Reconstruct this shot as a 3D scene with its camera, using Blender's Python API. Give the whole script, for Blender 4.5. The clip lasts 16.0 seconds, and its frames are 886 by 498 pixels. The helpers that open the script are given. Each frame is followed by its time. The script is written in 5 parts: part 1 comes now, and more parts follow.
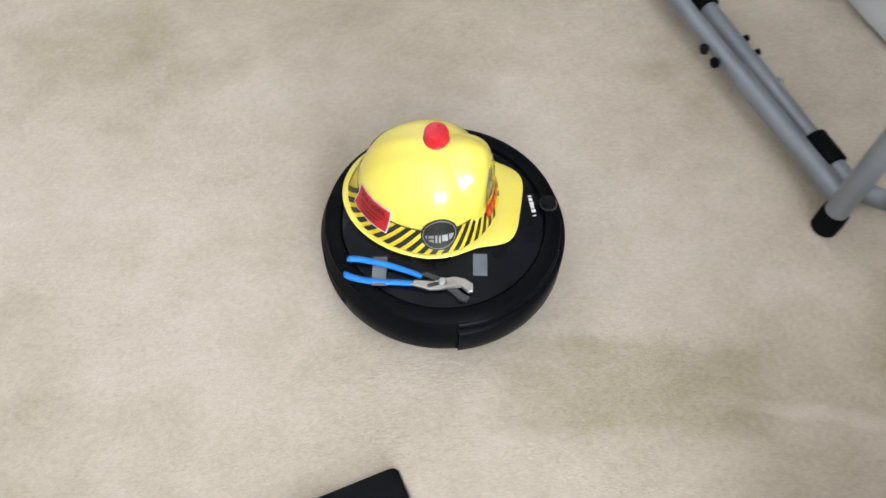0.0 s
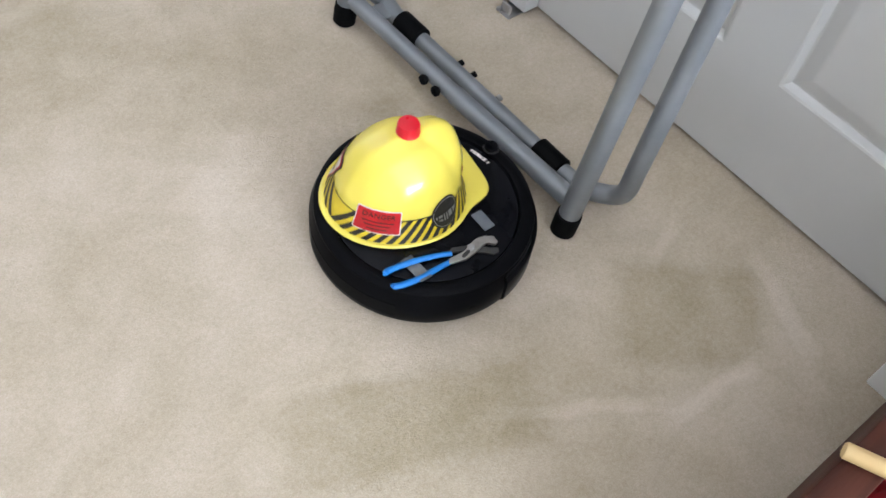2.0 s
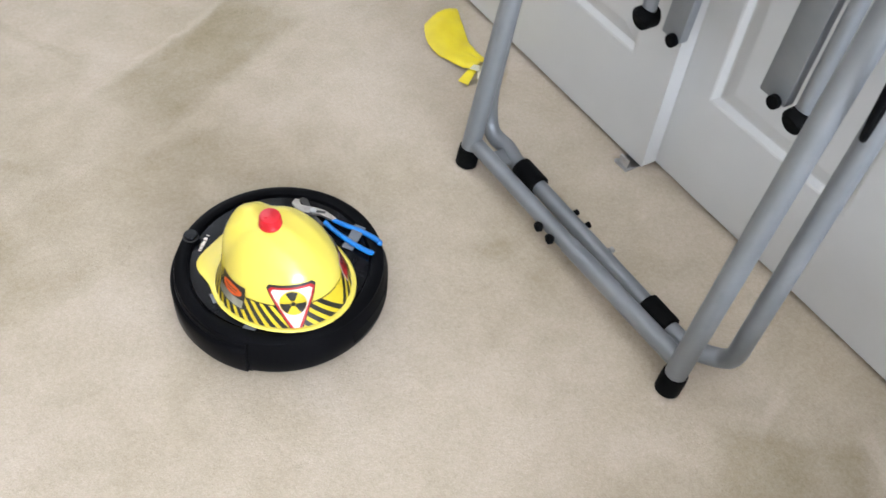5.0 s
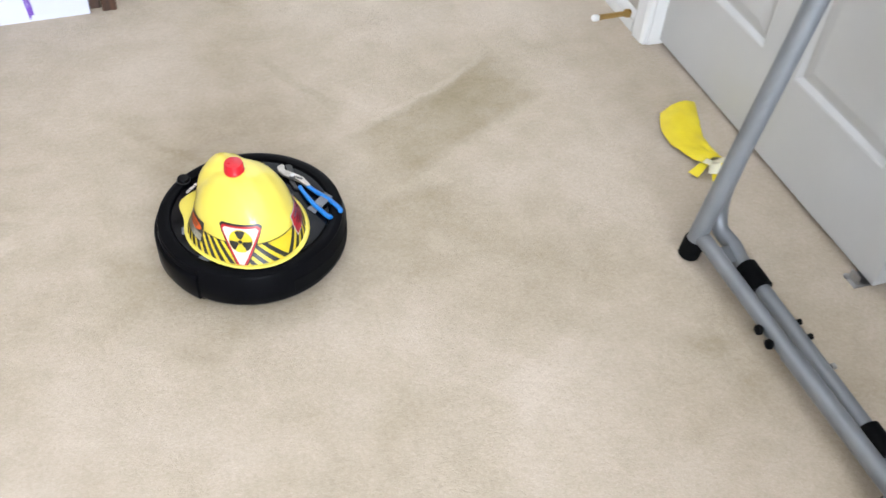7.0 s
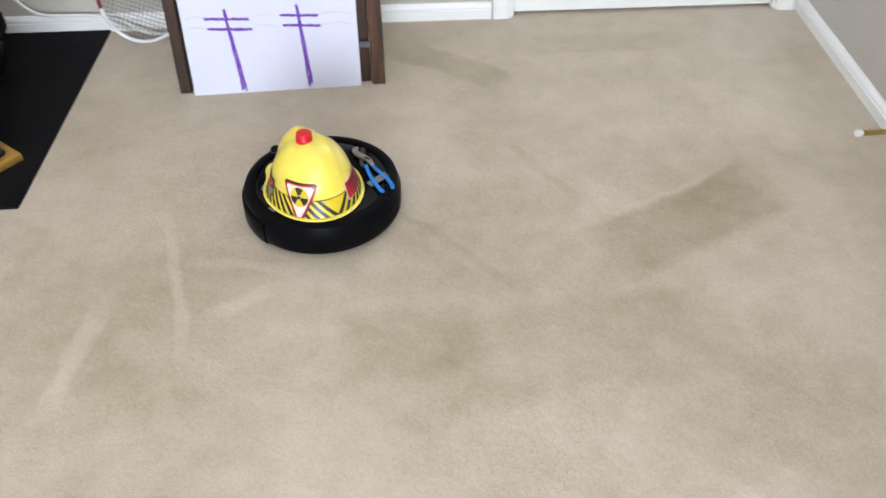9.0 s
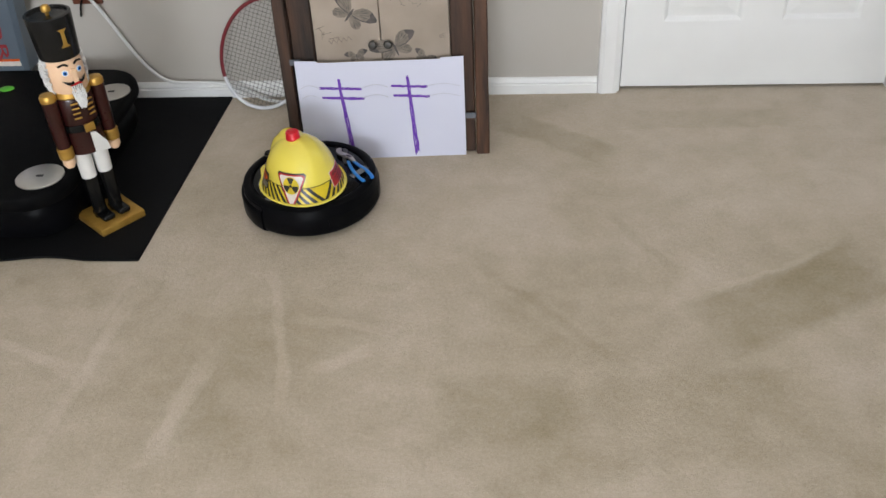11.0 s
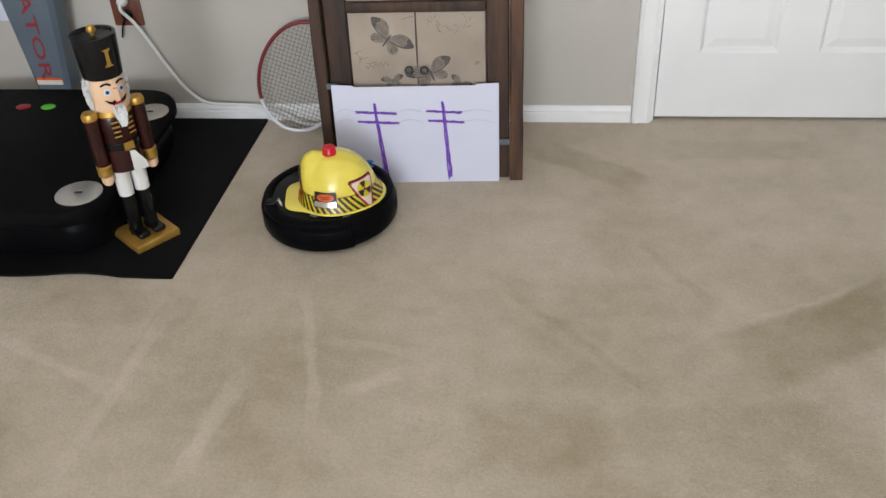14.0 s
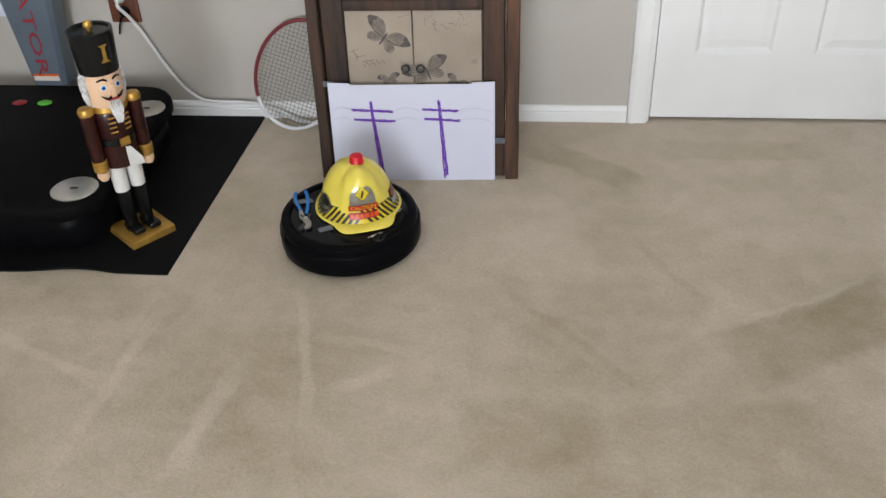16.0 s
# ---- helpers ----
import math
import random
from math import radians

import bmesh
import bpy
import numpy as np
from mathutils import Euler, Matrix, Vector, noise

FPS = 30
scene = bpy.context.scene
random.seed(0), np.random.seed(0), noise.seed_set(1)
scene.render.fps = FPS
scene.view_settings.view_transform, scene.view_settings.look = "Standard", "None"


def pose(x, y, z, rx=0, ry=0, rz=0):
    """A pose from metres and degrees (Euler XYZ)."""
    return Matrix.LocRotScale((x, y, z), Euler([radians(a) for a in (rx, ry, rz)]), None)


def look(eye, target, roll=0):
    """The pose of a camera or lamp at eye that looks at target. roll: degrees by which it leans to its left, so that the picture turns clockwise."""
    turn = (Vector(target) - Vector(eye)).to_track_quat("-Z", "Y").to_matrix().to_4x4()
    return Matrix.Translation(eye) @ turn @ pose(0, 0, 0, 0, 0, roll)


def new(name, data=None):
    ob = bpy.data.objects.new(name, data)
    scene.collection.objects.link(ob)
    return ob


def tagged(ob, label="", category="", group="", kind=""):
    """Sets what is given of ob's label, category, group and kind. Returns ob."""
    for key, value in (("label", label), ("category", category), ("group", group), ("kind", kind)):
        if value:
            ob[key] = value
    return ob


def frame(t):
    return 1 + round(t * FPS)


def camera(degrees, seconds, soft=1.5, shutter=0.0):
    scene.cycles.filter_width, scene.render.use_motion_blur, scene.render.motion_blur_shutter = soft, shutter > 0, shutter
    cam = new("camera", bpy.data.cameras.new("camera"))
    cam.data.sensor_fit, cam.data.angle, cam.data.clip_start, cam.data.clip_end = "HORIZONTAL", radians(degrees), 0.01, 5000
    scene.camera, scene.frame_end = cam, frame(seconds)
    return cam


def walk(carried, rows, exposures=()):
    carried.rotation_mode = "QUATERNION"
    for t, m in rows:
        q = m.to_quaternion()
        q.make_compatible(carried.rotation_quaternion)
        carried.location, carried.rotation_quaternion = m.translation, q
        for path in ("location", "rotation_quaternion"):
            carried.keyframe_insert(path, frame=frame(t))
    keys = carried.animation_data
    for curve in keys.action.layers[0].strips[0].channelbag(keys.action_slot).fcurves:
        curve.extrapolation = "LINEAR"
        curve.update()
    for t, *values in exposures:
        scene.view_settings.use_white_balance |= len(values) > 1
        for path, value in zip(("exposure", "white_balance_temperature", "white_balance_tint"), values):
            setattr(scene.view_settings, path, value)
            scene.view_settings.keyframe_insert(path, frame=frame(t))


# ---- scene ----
cam = camera(51.5, 16.0, shutter=0.4)
PATH = [
    (0, (-0.259, -2.508, 1.142), (0.195, -1.555, -0.557), 2.7),
    (0.5, (-0.19, -2.52, 1.163), (0.366, -1.614, -0.531), 3.9),
    (1, (-0.213, -2.518, 1.135), (0.509, -1.662, -0.522), 8.3),
    (1.5, (-0.2, -2.512, 1.151), (0.601, -1.71, -0.497), 9.9),
    (2.2, (-0.195, -2.516, 1.149), (0.68, -1.742, -0.474), 10.7),
    (2.5, (-0.196, -2.517, 1.14), (0.686, -1.737, -0.476), 10.7),
    (3, (-0.195, -2.517, 1.141), (0.683, -1.73, -0.475), 10.2),
    (3.5, (-0.178, -2.501, 1.181), (0.683, -1.638, -0.404), 8.0),
    (4, (-0.174, -2.493, 1.195), (0.659, -1.552, -0.361), 6.8),
    (6.3, (-0.244, -2.481, 1.206), (0.393, -1.215, -0.205), 5.2),
    (6.5, (-0.246, -2.49, 1.187), (0.345, -1.192, -0.215), 4.7),
    (7, (-0.302, -2.47, 1.223), (0.207, -1.155, -0.196), 4.5),
    (7.6, (-0.319, -2.455, 1.223), (0.058, -1.091, -0.19), 2.8),
    (8.2, (-0.314, -2.464, 1.204), (-0.046, -1.037, -0.171), 1.3),
    (8.5, (-0.329, -2.456, 1.226), (-0.133, -1.011, -0.143), 0.2),
    (9, (-0.33, -2.453, 1.279), (-0.261, -0.959, -0.049), -0.6),
    (9.5, (-0.319, -2.467, 1.289), (-0.358, -0.926, 0.015), -2.1),
    (10, (-0.319, -2.472, 1.292), (-0.426, -0.909, 0.048), -3.1),
    (12.5, (-0.348, -2.487, 1.293), (-0.508, -0.875, 0.12), -3.1),
    (13, (-0.348, -2.484, 1.291), (-0.523, -0.869, 0.124), -3.1),
    (14, (-0.348, -2.484, 1.291), (-0.543, -0.864, 0.134), -2.8),
    (14.5, (-0.352, -2.482, 1.292), (-0.544, -0.861, 0.137), -2.5),
    (15, (-0.352, -2.484, 1.292), (-0.543, -0.861, 0.139), -2.4),
    (16, (-0.342, -2.492, 1.287), (-0.531, -0.87, 0.132), -2.3),
]
walk(cam, [(t, look(e, a, r)) for t, e, a, r in PATH], exposures=[(0.0, -0.10, 5950, 10), (4.2, 0.0, 6000, 10), (6.3, 0.10, 6050, 10), (8.0, 0.04, 6050, 10), (8.6, -0.03, 6100, 10), (9.5, -0.40, 6380, 10), (10.2, -0.60, 6480, 10), (12.3, -0.74, 6520, 10), (16.0, -0.74, 6520, 10)])

# ---- world and light: an overcast sky through the window behind the camera ----
world = bpy.data.worlds.new("world")
scene.world = world
world.use_nodes = True
_nt = world.node_tree
_sky = _nt.nodes.new("ShaderNodeTexSky")
_sky.sky_type = "NISHITA"
_sky.sun_disc = False
_sky.sun_elevation = radians(38)
_sky.sun_rotation = radians(200)
_nt.links.new(_sky.outputs[0], _nt.nodes["Background"].inputs[0])
_nt.nodes["Background"].inputs[1].default_value = 0.12
WIN_X, WIN_Z, WIN_Y = (-1.75, 0.65), (0.80, 2.3), -7.4
_l = bpy.data.lights.new("window_daylight", "AREA")
_l.shape, _l.size, _l.size_y, _l.energy, _l.color = "RECTANGLE", 2.3, 1.38, 345.0, (0.865, 0.93, 1.0)
_lo = new("window_daylight", _l)
_lo.matrix_world = look((-0.55, WIN_Y - 0.03, 1.55), (-0.55, 0.0, 1.3))
# added fill lamp in the opening: lights the ceiling as bright ground outside would
_g = bpy.data.lights.new("ceiling_fill", "AREA")
_g.shape, _g.size, _g.size_y, _g.energy, _g.color, _g.spread = "RECTANGLE", 2.3, 0.6, 146.0, (0.90, 0.94, 1.0), radians(48)
_go = new("ceiling_fill", _g)
_go.matrix_world = look((-0.55, WIN_Y - 0.02, 1.15), (-0.35, 0.0, 3.3))


# ---- materials ----
def srgb(*c):
    return tuple((v / 255 / 12.92 if v / 255 <= 0.04045 else ((v / 255 + 0.055) / 1.055) ** 2.4) for v in c)


def surf(name, c1, c2=None, scale=6.0, rough=0.5, bump=0.0, bscale=60.0, metal=0.0, stretch=(1, 1, 1), spec=0.5,
         coat=0.0, rough2=None, detail=5.0, sheen=0.0):
    """A node material: two colours mixed by noise at two scales, uneven gloss and fine relief."""
    m = bpy.data.materials.new(name)
    m.use_nodes = True
    nt = m.node_tree
    b = nt.nodes["Principled BSDF"]
    tc = nt.nodes.new("ShaderNodeTexCoord")
    mp = nt.nodes.new("ShaderNodeMapping")
    mp.inputs["Scale"].default_value = stretch
    nt.links.new(tc.outputs["Object"], mp.inputs[0])
    n1 = nt.nodes.new("ShaderNodeTexNoise")
    n1.inputs["Scale"].default_value, n1.inputs["Detail"].default_value = scale, detail
    nt.links.new(mp.outputs[0], n1.inputs[0])
    mix = nt.nodes.new("ShaderNodeMix")
    mix.data_type = "RGBA"
    c2 = c2 or tuple(v * 0.85 for v in c1)
    mix.inputs[6].default_value, mix.inputs[7].default_value = (*c1, 1), (*c2, 1)
    rp = nt.nodes.new("ShaderNodeMapRange")
    rp.inputs[1].default_value, rp.inputs[2].default_value = 0.3, 0.7
    nt.links.new(n1.outputs[0], rp.inputs[0])
    nt.links.new(rp.outputs[0], mix.inputs[0])
    nt.links.new(mix.outputs[2], b.inputs["Base Color"])
    rr = nt.nodes.new("ShaderNodeMapRange")
    rr.inputs[3].default_value, rr.inputs[4].default_value = rough, rough2 if rough2 is not None else min(1, rough * 1.3)
    n2 = nt.nodes.new("ShaderNodeTexNoise")
    n2.inputs["Scale"].default_value, n2.inputs["Detail"].default_value = scale * 4, 4
    nt.links.new(mp.outputs[0], n2.inputs[0])
    nt.links.new(n2.outputs[0], rr.inputs[0])
    nt.links.new(rr.outputs[0], b.inputs["Roughness"])
    b.inputs["Metallic"].default_value = metal
    b.inputs["Specular IOR Level"].default_value = spec
    b.inputs["Coat Weight"].default_value = coat
    b.inputs["Sheen Weight"].default_value = sheen
    if bump:
        n3 = nt.nodes.new("ShaderNodeTexNoise")
        n3.inputs["Scale"].default_value, n3.inputs["Detail"].default_value = bscale, 3
        nt.links.new(mp.outputs[0], n3.inputs[0])
        bp = nt.nodes.new("ShaderNodeBump")
        bp.inputs["Strength"].default_value, bp.inputs["Distance"].default_value = bump, 0.002
        nt.links.new(n3.outputs[0], bp.inputs["Height"])
        nt.links.new(bp.outputs[0], b.inputs["Normal"])
    return m


def carpet_material():
    """Cut-pile carpet: grain, cloudy nap, the tracks that a vacuum cleaner left in the pile, and broad zones of painted
    light falloff.
    """
    m = bpy.data.materials.new("carpet")
    m.use_nodes = True
    nt = m.node_tree
    b = nt.nodes["Principled BSDF"]
    tc = nt.nodes.new("ShaderNodeTexCoord")

    def noise_node(scale, detail=4, src=None, rough=0.55):
        n = nt.nodes.new("ShaderNodeTexNoise")
        n.inputs["Scale"].default_value, n.inputs["Detail"].default_value = scale, detail
        n.inputs["Roughness"].default_value = rough
        nt.links.new(src or tc.outputs["Object"], n.inputs[0])
        return n

    def ranged(src, a, c, lo, hi):
        r = nt.nodes.new("ShaderNodeMapRange")
        r.inputs[1].default_value, r.inputs[2].default_value, r.inputs[3].default_value, r.inputs[4].default_value = a, c, lo, hi
        nt.links.new(src, r.inputs[0])
        return r.outputs[0]

    def add(a, c):
        n = nt.nodes.new("ShaderNodeMath")
        n.operation = "ADD"
        nt.links.new(a, n.inputs[0])
        nt.links.new(c, n.inputs[1])
        return n.outputs[0]

    # uneven edges for the tracks
    wob = noise_node(9.0, 3)
    wsub = nt.nodes.new("ShaderNodeVectorMath")
    wsub.operation = "MULTIPLY_ADD"
    wsub.inputs[1].default_value = (0.05, 0.05, 0)
    nt.links.new(wob.outputs["Color"], wsub.inputs[0])
    nt.links.new(tc.outputs["Object"], wsub.inputs[2])
    off = nt.nodes.new("ShaderNodeVectorMath")
    off.operation = "ADD"
    off.inputs[1].default_value = (-0.025, -0.025, 0)
    nt.links.new(wsub.outputs[0], off.inputs[0])
    # centre x, y, angle, length, width, amount
    ridges = [(-1.358, -1.121, -25.5, 0.339, 0.03, 0.1), (-1.188, -1.19, -96.0, 0.49, 0.035, 0.09), (-0.965, -1.276, -97.5, 0.291, 0.045, 0.12),
              (-0.812, -1.07, -75.8, 0.494, 0.03, 0.1), (-0.69, -1.038, -11.9, 0.246, 0.03, 0.08), (-0.67, -1.146, 30.3, 0.131, 0.035, 0.1),
              (0.264, -0.843, 28.0, 0.415, 0.02, 0.07), (0.408, -2.295, -31.6, 0.278, 0.025, 0.09), (0.590, -2.392, -7.4, 0.219, 0.03, 0.12),
              (0.775, -2.36, 68.0, 0.20, 0.03, 0.1), (0.71, -2.165, 17.0, 0.13, 0.03, 0.08)]
    swaths = [(-0.258, -0.986, -47.7, 0.559, 0.025, -0.05), (-0.025, -0.743, -62.0, 0.319, 0.03, -0.06), (0.283, -0.942, 28.9, 0.44, 0.18, -0.14),
              (-0.328, -1.272, 6.6, 0.263, 0.17, -0.045), (-0.194, -0.272, -34.9, 0.306, 0.1, -0.1), (0.22, -0.169, 1.7, 0.437, 0.1, -0.07),
              (-1.354, -0.929, 0.4, 0.269, 0.12, -0.05), (-1.156, -0.988, -95.2, 0.234, 0.08, -0.05), (0.645, -2.28, -42, 0.24, 0.18, -0.12),
              (0.50, -2.25, -25, 0.34, 0.17, -0.05), (0.20, -2.165, -24.7, 0.36, 0.14, -0.10), (0.75, -2.47, -98.9, 0.084, 0.05, -0.06), (0.566, -1.674, 10.2, 0.176, 0.05, -0.05)]
    # broad zones: tan pile tone, plus the floor's near-to-far light painted in
    broad = [(-1.08, -1.24, 8, 0.80, 0.46, -0.055), (-0.02, -1.30, 8, 0.55, 0.22, -0.05), (0.10, -0.58, 6, 1.20, 0.34, 0.04),
             (-0.30, -0.72, -57, 0.30, 0.22, 0.04), (-0.55, -1.72, -30, 0.7, 0.5, 0.03), (0.216, -1.66, 28.6, 0.2, 0.08, 0.04)]
    tracks = ridges + swaths + broad
    total = None
    for x, y, ang, ln, wd, amt in tracks:
        mp = nt.nodes.new("ShaderNodeMapping")
        mp.vector_type = "TEXTURE"
        mp.inputs["Location"].default_value = (x, y, 0)
        mp.inputs["Rotation"].default_value = (0, 0, radians(ang))
        mp.inputs["Scale"].default_value = (ln / 2, wd / 2, 1)
        nt.links.new(off.outputs[0], mp.inputs[0])
        ab = nt.nodes.new("ShaderNodeVectorMath")
        ab.operation = "ABSOLUTE"
        nt.links.new(mp.outputs[0], ab.inputs[0])
        sp = nt.nodes.new("ShaderNodeSeparateXYZ")
        nt.links.new(ab.outputs[0], sp.inputs[0])
        mx = nt.nodes.new("ShaderNodeMath")
        mx.operation = "MAXIMUM"
        nt.links.new(sp.outputs[0], mx.inputs[0])
        nt.links.new(sp.outputs[1], mx.inputs[1])
        o = ranged(mx.outputs[0], 1.15, 0.8 if wd > 0.06 else 0.4, 0.0, amt * 1.6)
        total = o if total is None else add(total, o)
    big = ranged(noise_node(2.2, 3, off.outputs[0]).outputs[0], 0.35, 0.65, -0.095, 0.095)
    mid = ranged(noise_node(14, 5, off.outputs[0], 0.6).outputs[0], 0.32, 0.68, -0.075, 0.075)
    fine = ranged(noise_node(130, 3, None, 0.7).outputs[0], 0.3, 0.7, -0.085, 0.085)
    speck = ranged(noise_node(420, 2, None, 0.7).outputs[0], 0.3, 0.7, -0.085, 0.085)
    v = add(add(total, big), add(mid, add(fine, speck)))
    # pressed pile shows its warmer root, brushed-up pile its paler tips
    vm = nt.nodes.new("ShaderNodeVectorMath")
    vm.operation = "MULTIPLY_ADD"
    nt.links.new(v, vm.inputs[0])
    vm.inputs[1].default_value = (CARPET[0] * 0.95, CARPET[1], CARPET[2] * 1.3)
    vm.inputs[2].default_value = CARPET
    nt.links.new(vm.outputs[0], b.inputs["Base Color"])
    b.inputs["Roughness"].default_value = 0.95
    b.inputs["Specular IOR Level"].default_value = 0.15
    b.inputs["Sheen Weight"].default_value = 0.7
    b.inputs["Sheen Roughness"].default_value = 0.3
    h = add(ranged(noise_node(300, 3, None, 0.7).outputs[0], 0, 1, 0, 1), ranged(noise_node(60, 3).outputs[0], 0, 1, 0, 1.2))
    bp = nt.nodes.new("ShaderNodeBump")
    bp.inputs["Strength"].default_value, bp.inputs["Distance"].default_value = 0.4, 0.004
    nt.links.new(h, bp.inputs["Height"])
    nt.links.new(bp.outputs[0], b.inputs["Normal"])
    return m


CARPET = (0.463, 0.393, 0.305)
